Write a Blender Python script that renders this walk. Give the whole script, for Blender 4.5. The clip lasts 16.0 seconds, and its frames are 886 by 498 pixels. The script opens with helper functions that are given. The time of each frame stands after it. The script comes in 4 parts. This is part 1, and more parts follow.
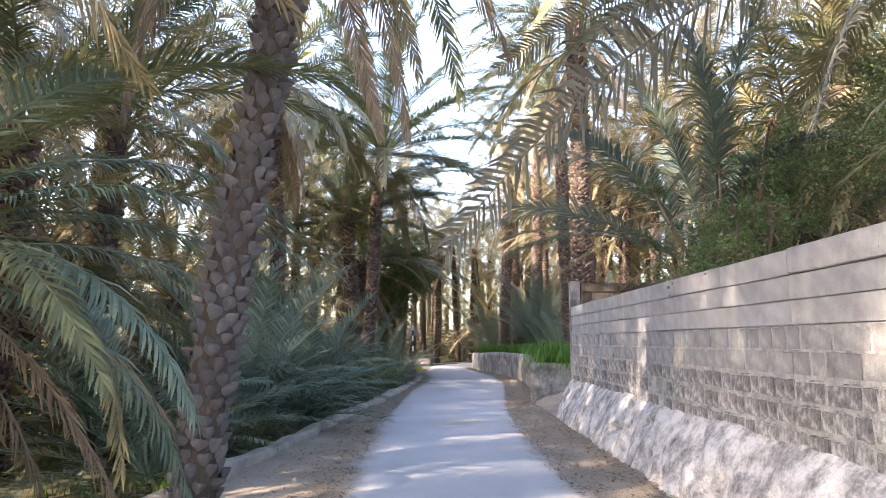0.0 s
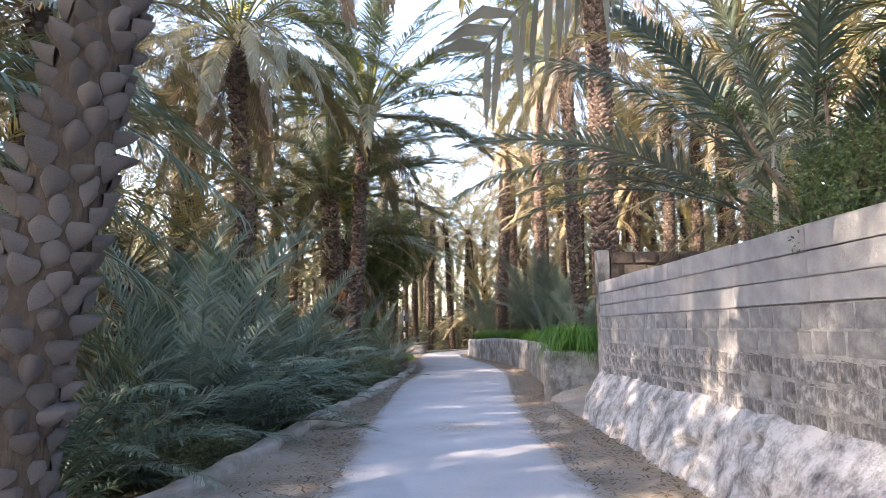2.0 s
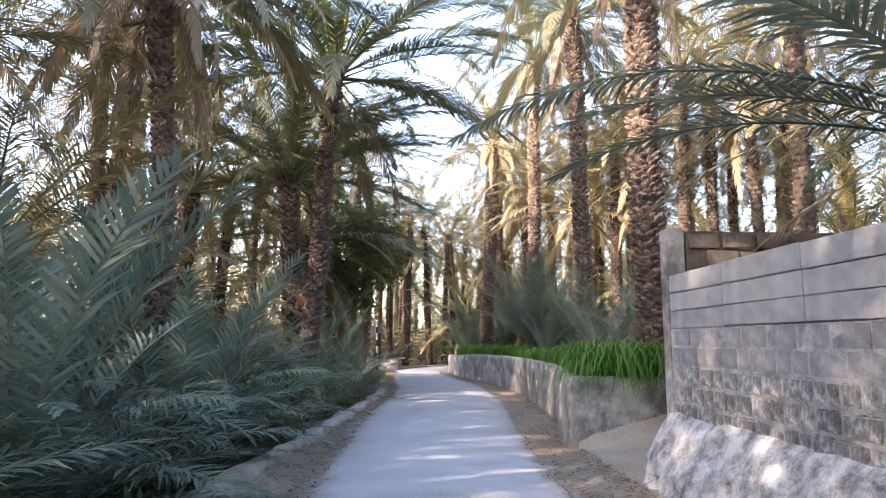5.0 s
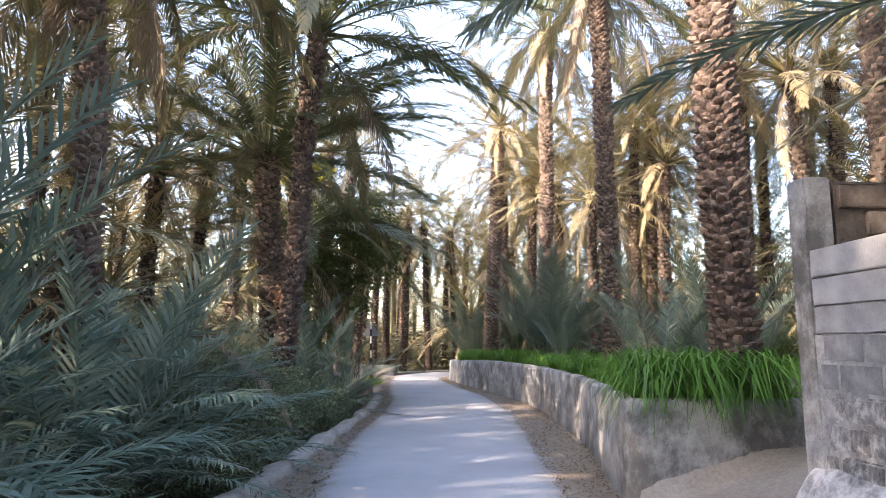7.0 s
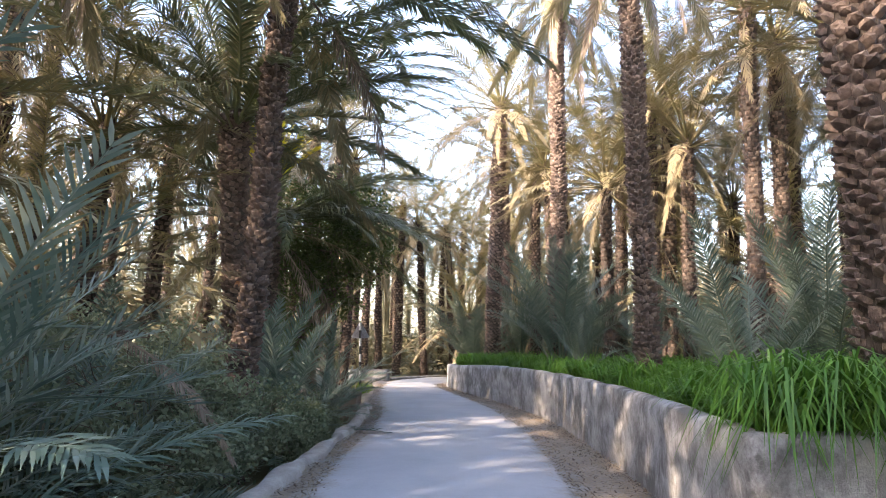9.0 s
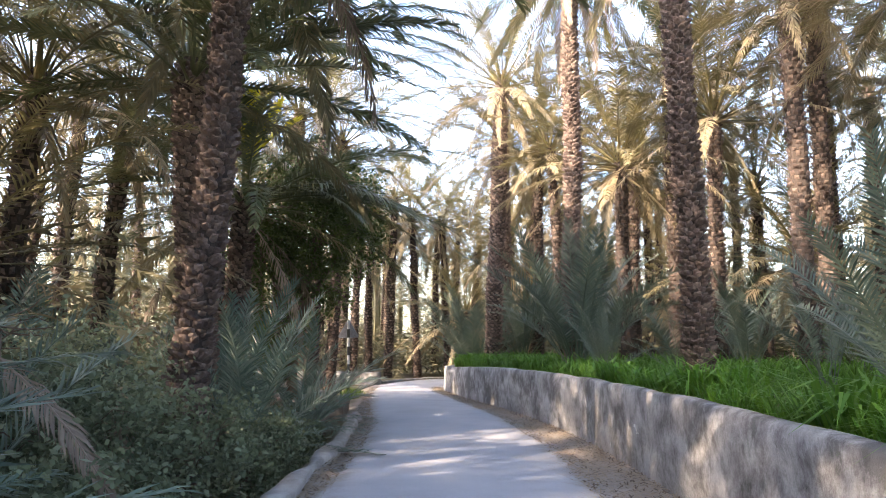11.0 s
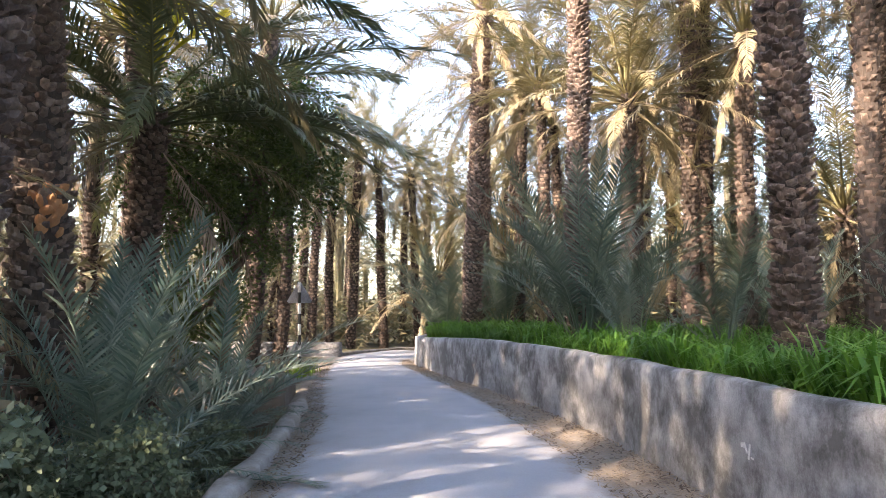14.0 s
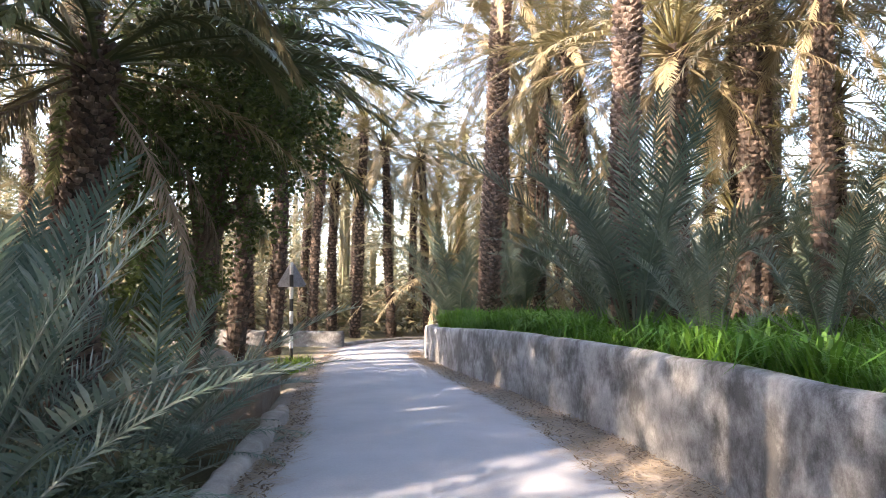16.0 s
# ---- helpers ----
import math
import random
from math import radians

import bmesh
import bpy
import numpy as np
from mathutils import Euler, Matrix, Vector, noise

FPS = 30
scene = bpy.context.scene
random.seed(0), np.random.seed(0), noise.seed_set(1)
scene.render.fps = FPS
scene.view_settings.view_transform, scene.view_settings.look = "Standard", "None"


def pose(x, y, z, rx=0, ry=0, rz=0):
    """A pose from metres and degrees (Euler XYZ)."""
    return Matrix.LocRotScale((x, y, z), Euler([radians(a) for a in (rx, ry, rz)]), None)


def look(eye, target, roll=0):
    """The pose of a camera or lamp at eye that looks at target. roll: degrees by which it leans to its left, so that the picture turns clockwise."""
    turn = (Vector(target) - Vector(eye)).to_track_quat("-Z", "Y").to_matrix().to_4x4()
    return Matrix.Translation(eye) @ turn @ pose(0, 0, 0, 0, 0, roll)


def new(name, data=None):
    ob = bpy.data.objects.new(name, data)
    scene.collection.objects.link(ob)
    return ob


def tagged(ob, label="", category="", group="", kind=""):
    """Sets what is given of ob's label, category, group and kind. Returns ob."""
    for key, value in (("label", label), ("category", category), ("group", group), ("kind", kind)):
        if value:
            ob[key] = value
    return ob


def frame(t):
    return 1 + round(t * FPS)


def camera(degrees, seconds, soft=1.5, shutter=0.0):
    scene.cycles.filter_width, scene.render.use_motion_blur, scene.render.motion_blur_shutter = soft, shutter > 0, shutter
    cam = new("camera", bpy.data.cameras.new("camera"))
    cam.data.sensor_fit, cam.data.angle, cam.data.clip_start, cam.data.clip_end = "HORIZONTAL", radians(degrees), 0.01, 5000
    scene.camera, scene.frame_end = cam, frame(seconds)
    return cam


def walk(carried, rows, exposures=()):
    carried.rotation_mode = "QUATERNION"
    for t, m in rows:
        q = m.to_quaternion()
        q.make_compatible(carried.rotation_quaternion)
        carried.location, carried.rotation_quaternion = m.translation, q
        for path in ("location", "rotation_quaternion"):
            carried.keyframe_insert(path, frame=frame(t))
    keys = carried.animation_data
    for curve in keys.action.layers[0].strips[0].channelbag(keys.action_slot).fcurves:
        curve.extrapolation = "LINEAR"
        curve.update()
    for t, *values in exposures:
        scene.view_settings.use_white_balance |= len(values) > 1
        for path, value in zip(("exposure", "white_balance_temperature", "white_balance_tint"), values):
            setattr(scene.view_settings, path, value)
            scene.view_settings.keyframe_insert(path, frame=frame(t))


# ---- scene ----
cam = camera(70.6, 16.0, soft=0.7)
METRES, EYE, TILT, LEAN, TURN = 20.0, 1.6, 8.4, 0.0, 0.0
ROWS = [
    (0.0, 0.0, 0.0, 0.0, 0.0, 0.0, -0.0),
    (0.5, 0.001, 0.0326, -0.0048, -0.59, -0.34, 0.13),
    (1.0, -0.0015, 0.0645, -0.0103, -1.2, -0.83, 0.32),
    (1.5, -0.0016, 0.098, -0.0152, -1.24, -1.14, 0.37),
    (2.0, -0.0047, 0.1301, -0.0208, -0.79, -1.22, 0.43),
    (2.5, -0.0051, 0.1622, -0.0258, -0.39, -0.98, 0.84),
    (3.0, -0.0081, 0.1893, -0.0305, -0.94, -0.5, 0.83),
    (3.5, -0.0092, 0.2212, -0.0356, -2.54, 0.15, 0.05),
    (6.0, -0.01, 0.3799, -0.0565, -2.91, -0.07, -0.91),
    (6.5, -0.0099, 0.4125, -0.0608, -2.87, -0.0, -0.8),
    (7.0, -0.0075, 0.4456, -0.0642, -3.05, 0.25, -0.98),
    (7.5, -0.0076, 0.4776, -0.0691, -3.09, 0.37, -1.11),
    (8.0, -0.0063, 0.5093, -0.0737, -3.33, 0.36, -1.01),
    (10.5, -0.0089, 0.664, -0.0985, -3.87, 0.89, -1.13),
    (11.0, -0.0103, 0.692, -0.1018, -4.47, 0.58, -0.87),
    (11.5, -0.0096, 0.7226, -0.1052, -5.48, 0.29, -1.42),
    (12.0, -0.0083, 0.753, -0.1095, -6.1, -0.33, -1.71),
    (12.5, -0.0046, 0.7837, -0.114, -6.17, -0.96, -1.8),
    (13.0, -0.0035, 0.813, -0.1181, -5.96, -1.55, -1.65),
    (13.5, -0.0018, 0.8406, -0.1226, -6.38, -2.07, -1.46),
    (14.0, -0.0014, 0.8684, -0.1274, -7.43, -2.35, -1.24),
    (14.5, 0.0005, 0.8966, -0.1316, -8.36, -2.49, -1.06),
    (15.0, 0.0028, 0.9251, -0.1362, -8.39, -2.79, -0.94),
    (15.5, 0.0053, 0.9567, -0.141, -7.57, -3.25, -1.17),
    (16.0, 0.0083, 0.9875, -0.1459, -6.54, -3.51, -1.54),
]
walk(cam, [(t, pose(0, 0, EYE, TILT, LEAN, TURN) @ pose(METRES * x, METRES * y, METRES * z, 90 + pitch, roll, yaw)) for t, x, y, z, yaw, pitch, roll in ROWS], [(0.0, 3.15, 6700, 18), (3.5, 3.2, 6700, 18), (8.0, 3.2, 6700, 18), (12.0, 3.25, 6700, 18), (16.0, 3.35, 6700, 18)])

# ---- world, sun, exposure ----
SUN = Vector((-0.80, -0.42, 0.46)).normalized()
world = bpy.data.worlds.new("sky")
scene.world = world
world.use_nodes = True
wn = world.node_tree.nodes
sky = wn.new("ShaderNodeTexSky")
sky.sky_type, sky.sun_disc = "NISHITA", False
sky.sun_elevation, sky.sun_rotation = math.asin(SUN.z), math.atan2(SUN.x, SUN.y)
sky.air_density, sky.dust_density, sky.ozone_density = 1.1, 1.8, 1.0
world.node_tree.links.new(sky.outputs[0], wn["Background"].inputs[0])
wn["Background"].inputs[1].default_value = 0.15
sun = new("sun", bpy.data.lights.new("sun", "SUN"))
sun.data.energy, sun.data.angle, sun.data.color = 2.5, radians(0.6), (1.0, 0.83, 0.62)
sun.matrix_world = look(SUN * 60, (0, 0, 0))


# ---- materials ----
def mat(name):
    m = bpy.data.materials.new(name)
    m.use_nodes = True
    return m, m.node_tree, m.node_tree.nodes["Principled BSDF"]


def node(nt, kind, inputs=(), **props):
    n = nt.nodes.new(kind)
    for k, v in props.items():
        setattr(n, k, v)
    for k, v in dict(inputs).items():
        if isinstance(v, bpy.types.NodeSocket):
            nt.links.new(v, n.inputs[k])
        else:
            n.inputs[k].default_value = v
    return n


def ramp(nt, fac, stops):
    r = node(nt, "ShaderNodeValToRGB", {0: fac})
    e = r.color_ramp.elements
    while len(e) < len(stops):
        e.new(0.5)
    for el, (p, c) in zip(e, stops):
        el.position, el.color = p, (*c, 1)
    return r.outputs[0]


def noise_of(nt, scale, detail=5, rough=0.6, vec=None):
    n = node(nt, "ShaderNodeTexNoise", {"Scale": scale, "Detail": detail, "Roughness": rough})
    if vec is None:
        vec = node(nt, "ShaderNodeTexCoord").outputs["Object"]
    nt.links.new(vec, n.inputs["Vector"])
    return n.outputs[0]


def mixed(nt, fac, a, b, how="MIX"):
    n = node(nt, "ShaderNodeMix", data_type="RGBA", blend_type=how)
    for s, v in ((n.inputs[0], fac), (n.inputs[6], a), (n.inputs[7], b)):
        if isinstance(v, bpy.types.NodeSocket):
            nt.links.new(v, s)
        else:
            s.default_value = (*v, 1) if isinstance(v, tuple) else v
    return n.outputs[2]


def bumped(nt, bs, height, strength, dist=0.02):
    b = node(nt, "ShaderNodeBump", {"Strength": strength, "Distance": dist, "Height": height})
    nt.links.new(b.outputs[0], bs.inputs["Normal"])


def maths(nt, op, a, b=0.0):
    return node(nt, "ShaderNodeMath", {0: a, 1: b}, operation=op).outputs[0]


def leaf_material(name, c0, c1, c2, rough=0.42, through_light=0.25):
    """Leaves: hue by leaf and by leaflet, with some light passing through."""
    m, nt, bs = mat(name)
    isl = node(nt, "ShaderNodeNewGeometry").outputs["Random Per Island"]
    ob = node(nt, "ShaderNodeObjectInfo").outputs["Random"]
    r = maths(nt, "ADD", maths(nt, "MULTIPLY", isl, 0.55), maths(nt, "MULTIPLY", ob, 0.45))
    col = ramp(nt, r, [(0.1, c0), (0.5, c1), (0.9, c2)])
    col = mixed(nt, maths(nt, "MULTIPLY", noise_of(nt, 9, 3), 0.5), col, tuple(v * 0.55 for v in c1))
    nt.links.new(col, bs.inputs["Base Color"])
    bs.inputs["Roughness"].default_value = rough
    tr = node(nt, "ShaderNodeBsdfTranslucent", {0: col})
    mx = node(nt, "ShaderNodeMixShader", {0: through_light, 1: bs.outputs[0], 2: tr.outputs[0]})
    nt.links.new(mx.outputs[0], nt.nodes["Material Output"].inputs[0])
    return m


LEAF_GREEN = leaf_material("date_leaf_green", (0.075, 0.10, 0.042), (0.145, 0.165, 0.075), (0.25, 0.245, 0.12), 0.38, 0.2)
LEAF_TEAL = leaf_material("date_leaf_grey_green", (0.065, 0.125, 0.098), (0.15, 0.218, 0.17), (0.32, 0.375, 0.31), 0.28, 0.28)
LEAF_DRY = leaf_material("date_leaf_dry", (0.16, 0.12, 0.09), (0.26, 0.205, 0.15), (0.38, 0.31, 0.235), 0.7, 0.2)
LEAF_FAR = leaf_material("far_leaf", (0.08, 0.10, 0.055), (0.17, 0.165, 0.09), (0.32, 0.27, 0.16), 0.6, 0.25)
LEAF_STRAWY = leaf_material("date_leaf_straw", (0.21, 0.172, 0.10), (0.315, 0.26, 0.155), (0.42, 0.35, 0.23), 0.6, 0.32)
LEAF_DEEP = leaf_material("date_leaf_deep_green", (0.06, 0.095, 0.07), (0.115, 0.155, 0.112), (0.19, 0.22, 0.16), 0.36, 0.3)
LEAF_WARM = leaf_material("date_leaf_sunburnt", (0.125, 0.118, 0.05), (0.21, 0.185, 0.08), (0.31, 0.262, 0.13), 0.45, 0.26)
LEAF_OLIVE = leaf_material("date_leaf_ageing", (0.13, 0.125, 0.07), (0.22, 0.195, 0.105), (0.32, 0.27, 0.15), 0.5, 0.22)
# olive-grey leaf, made greyer and darker in place of shade falling on it
LEAF_GREY_SHADED = leaf_material("date_leaf_grey_shaded", (0.085, 0.083, 0.065), (0.15, 0.146, 0.115), (0.25, 0.24, 0.195), 0.5, 0.12)
# yellow heart leaves; the sun on them is put into the raised colour
LEAF_YELLOW_SUNLIT = leaf_material("date_heart_yellow_sunlit", (0.58, 0.50, 0.03), (0.72, 0.62, 0.05), (0.78, 0.68, 0.12), 0.5, 0.45)
LEAF_BUSH = leaf_material("bush_leaf", (0.03, 0.06, 0.02), (0.07, 0.12, 0.035), (0.17, 0.225, 0.08), 0.4, 0.3)
LEAF_TREE = leaf_material("tree_leaf", (0.06, 0.095, 0.025), (0.115, 0.16, 0.045), (0.21, 0.24, 0.08), 0.4, 0.4)
LEAF_SHRUB = leaf_material("shrub_leaf", (0.105, 0.145, 0.085), (0.20, 0.25, 0.15), (0.33, 0.37, 0.24), 0.45, 0.35)
GRASS = leaf_material("grass_blade", (0.04, 0.125, 0.014), (0.088, 0.23, 0.025), (0.17, 0.34, 0.05), 0.45, 0.4)
LITTER = leaf_material("leaf_scraps", (0.06, 0.042, 0.03), (0.13, 0.095, 0.07), (0.26, 0.20, 0.15), 0.85, 0.0)
WEED = leaf_material("bright_weed", (0.12, 0.24, 0.03), (0.22, 0.36, 0.05), (0.34, 0.46, 0.09), 0.5, 0.4)
STRAW = leaf_material("straw", (0.20, 0.15, 0.10), (0.33, 0.26, 0.18), (0.46, 0.38, 0.28), 0.8, 0.0)


def bark_material(name, dark, mid, pale):
    m, nt, bs = mat(name)
    isl = node(nt, "ShaderNodeNewGeometry").outputs["Random Per Island"]
    ob = node(nt, "ShaderNodeObjectInfo").outputs["Random"]
    n = noise_of(nt, 22, 6, 0.65)
    r = maths(nt, "ADD", maths(nt, "MULTIPLY", isl, 0.3), maths(nt, "MULTIPLY", n, 0.6))
    r = maths(nt, "ADD", r, maths(nt, "MULTIPLY", ob, 0.18))
    nt.links.new(ramp(nt, r, [(0.22, dark), (0.5, mid), (0.85, pale)]), bs.inputs["Base Color"])
    bs.inputs["Roughness"].default_value = 0.9
    vec = node(nt, "ShaderNodeMapping", {0: node(nt, "ShaderNodeTexCoord").outputs["Object"], 3: (40, 40, 6)}).outputs[0]
    bumped(nt, bs, noise_of(nt, 1.0, 5, 0.65, vec), 0.9, 0.022)
    return m


BARK_GREY = bark_material("palm_bark_grey", (0.042, 0.037, 0.037), (0.105, 0.094, 0.096), (0.24, 0.222, 0.23))
BARK_BROWN = bark_material("palm_bark_brown", (0.045, 0.031, 0.027), (0.115, 0.082, 0.068), (0.29, 0.22, 0.18))
# fibre under the leaf bases, coloured darker to give the gaps crevice shade
FIBRE_SHADED = bark_material("palm_fibre_shaded", (0.022, 0.016, 0.013), (0.05, 0.037, 0.03), (0.11, 0.08, 0.065))
WOOD = bark_material("branch_bark", (0.07, 0.05, 0.035), (0.14, 0.105, 0.075), (0.24, 0.19, 0.14))


def stone_material(name, stops, scale, bump, rough=0.9, streak=0.0, streak_col=(0.05, 0.05, 0.05), fine=60):
    m, nt, bs = mat(name)
    co = node(nt, "ShaderNodeTexCoord").outputs["Object"]
    ob = node(nt, "ShaderNodeObjectInfo").outputs["Random"]
    big = noise_of(nt, scale, 6, 0.62, co)
    small = noise_of(nt, fine, 4, 0.7, co)
    f = maths(nt, "ADD", maths(nt, "MULTIPLY", big, 0.72), maths(nt, "MULTIPLY", small, 0.28))
    f = maths(nt, "ADD", f, maths(nt, "MULTIPLY", maths(nt, "SUBTRACT", ob, 0.5), 0.12))
    col = ramp(nt, f, stops)
    if streak:
        v = node(nt, "ShaderNodeMapping", {0: co, 3: (1.0, 1.0, 0.75)}).outputs[0]
        s = ramp(nt, noise_of(nt, 1.3, 10, 0.74, v), [(0.43, (0, 0, 0)), (0.58, (1, 1, 1))])
        col = mixed(nt, maths(nt, "MULTIPLY", s, streak), col, streak_col)
    nt.links.new(col, bs.inputs["Base Color"])
    bs.inputs["Roughness"].default_value = rough
    bumped(nt, bs, maths(nt, "ADD", maths(nt, "MULTIPLY", big, 1.5), small), bump, 0.02)
    return m


BLOCK_MAT = stone_material("concrete_block", [(0.3, (0.205, 0.21, 0.228)), (0.5, (0.33, 0.337, 0.362)), (0.72, (0.46, 0.467, 0.495))], 5, 0.5, fine=90)
BLOCK_ROUGH = stone_material("weathered_block", [(0.34, (0.10, 0.098, 0.10)), (0.5, (0.25, 0.25, 0.262)), (0.64, (0.54, 0.54, 0.555))], 16, 1.0, fine=70)
BLOCK_WORN = stone_material("worn_block", [(0.32, (0.15, 0.152, 0.165)), (0.5, (0.27, 0.273, 0.29)), (0.7, (0.43, 0.433, 0.45))], 7, 0.8, fine=80)
# dark brown block, taken darker still to stand for shade on its face
BLOCK_DARK_SHADED = stone_material("dark_shaded_block", [(0.3, (0.045, 0.036, 0.032)), (0.5, (0.10, 0.083, 0.075)), (0.75, (0.19, 0.165, 0.15))], 7, 0.6)
MORTAR = stone_material("mortar", [(0.34, (0.17, 0.17, 0.18)), (0.5, (0.35, 0.352, 0.368)), (0.68, (0.55, 0.552, 0.57))], 9, 0.9)
PLASTER = stone_material("rough_footing_render", [(0.37, (0.085, 0.08, 0.08)), (0.49, (0.31, 0.305, 0.315)), (0.62, (0.62, 0.617, 0.635))], 5.0, 1.0, fine=34)
RENDER_MAT = stone_material("cement_render", [(0.34, (0.19, 0.188, 0.19)), (0.5, (0.36, 0.36, 0.368)), (0.68, (0.55, 0.548, 0.555))], 2.6, 0.8, streak=0.8, streak_col=(0.06, 0.056, 0.052))
KERB_MAT = stone_material("kerb_concrete", [(0.3, (0.17, 0.158, 0.143)), (0.52, (0.34, 0.32, 0.30)), (0.72, (0.50, 0.48, 0.46))], 3, 0.6)
EARTH = stone_material("packed_earth", [(0.3, (0.11, 0.085, 0.065)), (0.52, (0.21, 0.17, 0.135)), (0.75, (0.32, 0.27, 0.225))], 2.0, 1.0)
ROCK = stone_material("boulder_stone", [(0.3, (0.16, 0.14, 0.12)), (0.55, (0.33, 0.30, 0.27)), (0.75, (0.47, 0.44, 0.41))], 3.0, 0.9)


def ground_material():
    """Sandy soil with litter beside the road, greener and darker soil under the palms."""
    m, nt, bs = mat("sandy_soil")
    co = node(nt, "ShaderNodeTexCoord").outputs["Object"]
    big, small = noise_of(nt, 0.9, 6, 0.6, co), noise_of(nt, 26, 5, 0.7, co)
    f = maths(nt, "ADD", maths(nt, "MULTIPLY", big, 0.5), maths(nt, "MULTIPLY", small, 0.5))
    sand = ramp(nt, f, [(0.32, (0.18, 0.15, 0.125)), (0.5, (0.31, 0.27, 0.235)), (0.7, (0.44, 0.395, 0.355))])
    soil = ramp(nt, f, [(0.3, (0.045, 0.045, 0.022)), (0.5, (0.10, 0.095, 0.05)), (0.7, (0.20, 0.165, 0.10))])
    at = node(nt, "ShaderNodeAttribute", attribute_name="grove").outputs["Fac"]
    nt.links.new(mixed(nt, at, sand, soil), bs.inputs["Base Color"])
    bs.inputs["Roughness"].default_value = 0.95
    bumped(nt, bs, f, 0.9, 0.03)
    return m


PATCH = (0.25, 12.6, 0.0)  # a worn spot in the path


def road_material():
    """Worn concrete path; sand lies on it towards the edges."""
    m, nt, bs = mat("worn_concrete_path")
    co = node(nt, "ShaderNodeTexCoord").outputs["Object"]
    big, small = noise_of(nt, 0.7, 6, 0.6, co), noise_of(nt, 45, 4, 0.7, co)
    f = maths(nt, "ADD", maths(nt, "MULTIPLY", big, 0.65), maths(nt, "MULTIPLY", small, 0.35))
    slab = ramp(nt, f, [(0.3, (0.30, 0.31, 0.342)), (0.5, (0.38, 0.391, 0.425)), (0.7, (0.465, 0.473, 0.50))])
    at = node(nt, "ShaderNodeAttribute", attribute_name="edge").outputs["Fac"]
    d = maths(nt, "ADD", at, maths(nt, "MULTIPLY", maths(nt, "SUBTRACT", noise_of(nt, 2.2, 6, 0.7, co), 0.5), 0.9))
    d = ramp(nt, d, [(0.72, (0, 0, 0)), (1.0, (1, 1, 1))])
    sand = ramp(nt, small, [(0.35, (0.20, 0.17, 0.14)), (0.65, (0.35, 0.31, 0.275))])
    far_off = node(nt, "ShaderNodeVectorMath", {0: co, 1: PATCH}, operation="DISTANCE").outputs["Value"]
    p = maths(nt, "ADD", far_off, maths(nt, "MULTIPLY", noise_of(nt, 1.6, 6, 0.7, co), 1.1))
    p = ramp(nt, maths(nt, "MULTIPLY", p, 0.5), [(0.42, (1, 1, 1)), (0.62, (0, 0, 0))])
    worn = ramp(nt, noise_of(nt, 30, 3, 0.8, co), [(0.4, (0.19, 0.175, 0.16)), (0.6, (0.44, 0.425, 0.40))])
    slab = mixed(nt, maths(nt, "MULTIPLY", p, 0.75), slab, worn)
    nt.links.new(mixed(nt, d, slab, sand), bs.inputs["Base Color"])
    bs.inputs["Roughness"].default_value = 0.72
    bumped(nt, bs, f, 0.25, 0.01)
    return m


def plain(name, col, rough=0.6, metal=0.0):
    m, nt, bs = mat(name)
    n = noise_of(nt, 30, 5, 0.7)
    nt.links.new(ramp(nt, n, [(0.3, tuple(v * 0.6 for v in col)), (0.6, col)]), bs.inputs["Base Color"])
    bs.inputs["Roughness"].default_value, bs.inputs["Metallic"].default_value = rough, metal
    return m


PAINT_WHITE = plain("white_post_paint", (0.72, 0.72, 0.70))
PAINT_BLACK = plain("black_post_paint", (0.03, 0.03, 0.03))
SIGN_BACK = plain("bare_sign_metal", (0.30, 0.30, 0.34), 0.5, 0.6)
CUT_WOOD = plain("fresh_cut_wood", (0.52, 0.30, 0.16), 0.8)
PEELED = plain("torn_leaf_base", (0.50, 0.25, 0.12), 0.85)
PALE_WOOD = plain("pale_pole", (0.45, 0.43, 0.40))
CHALK = plain("white_chalk", (0.78, 0.78, 0.76))


# ---- mesh helpers ----
def mesh_of(name, verts, faces, material, smooth=False):
    me = bpy.data.meshes.new(name)
    me.from_pydata([tuple(v) for v in verts], [], faces)
    me.materials.append(material)
    if smooth:
        me.polygons.foreach_set("use_smooth", [True] * len(me.polygons))
    me.update()
    return me


def piece(name, me, parent=None, m=None, label=""):
    """Links mesh me as one object, under parent where given."""
    ob = new(name, me)
    if parent is not None:
        ob.parent = parent
    if m is not None:
        ob.matrix_basis = m
    return tagged(ob, label)


def part(name, bm, material, parent, label=""):
    me = bpy.data.meshes.new(name)
    bm.to_mesh(me)
    bm.free()
    me.materials.append(material)
    return piece(name, me, parent, None, label)


def box_bm(x0, y0, z0, x1, y1, z1, bevel=0.0, m=None):
    bm = bmesh.new()
    bmesh.ops.create_cube(bm, size=1)
    for v in bm.verts:
        v.co = Vector(((x0 + x1) / 2 + v.co.x * (x1 - x0), (y0 + y1) / 2 + v.co.y * (y1 - y0), (z0 + z1) / 2 + v.co.z * (z1 - z0)))
    if bevel:
        bmesh.ops.bevel(bm, geom=bm.edges[:], offset=bevel, segments=2, affect="EDGES")
    if m is not None:
        bm.transform(m)
    return bm


def line(y, pts):
    """The x of a polyline (y, x) at y, smoothed between its points."""
    ys, xs = zip(*pts)
    return float(np.mean([np.interp(y + d, ys, xs) for d in (-0.9, -0.45, 0, 0.45, 0.9)]))


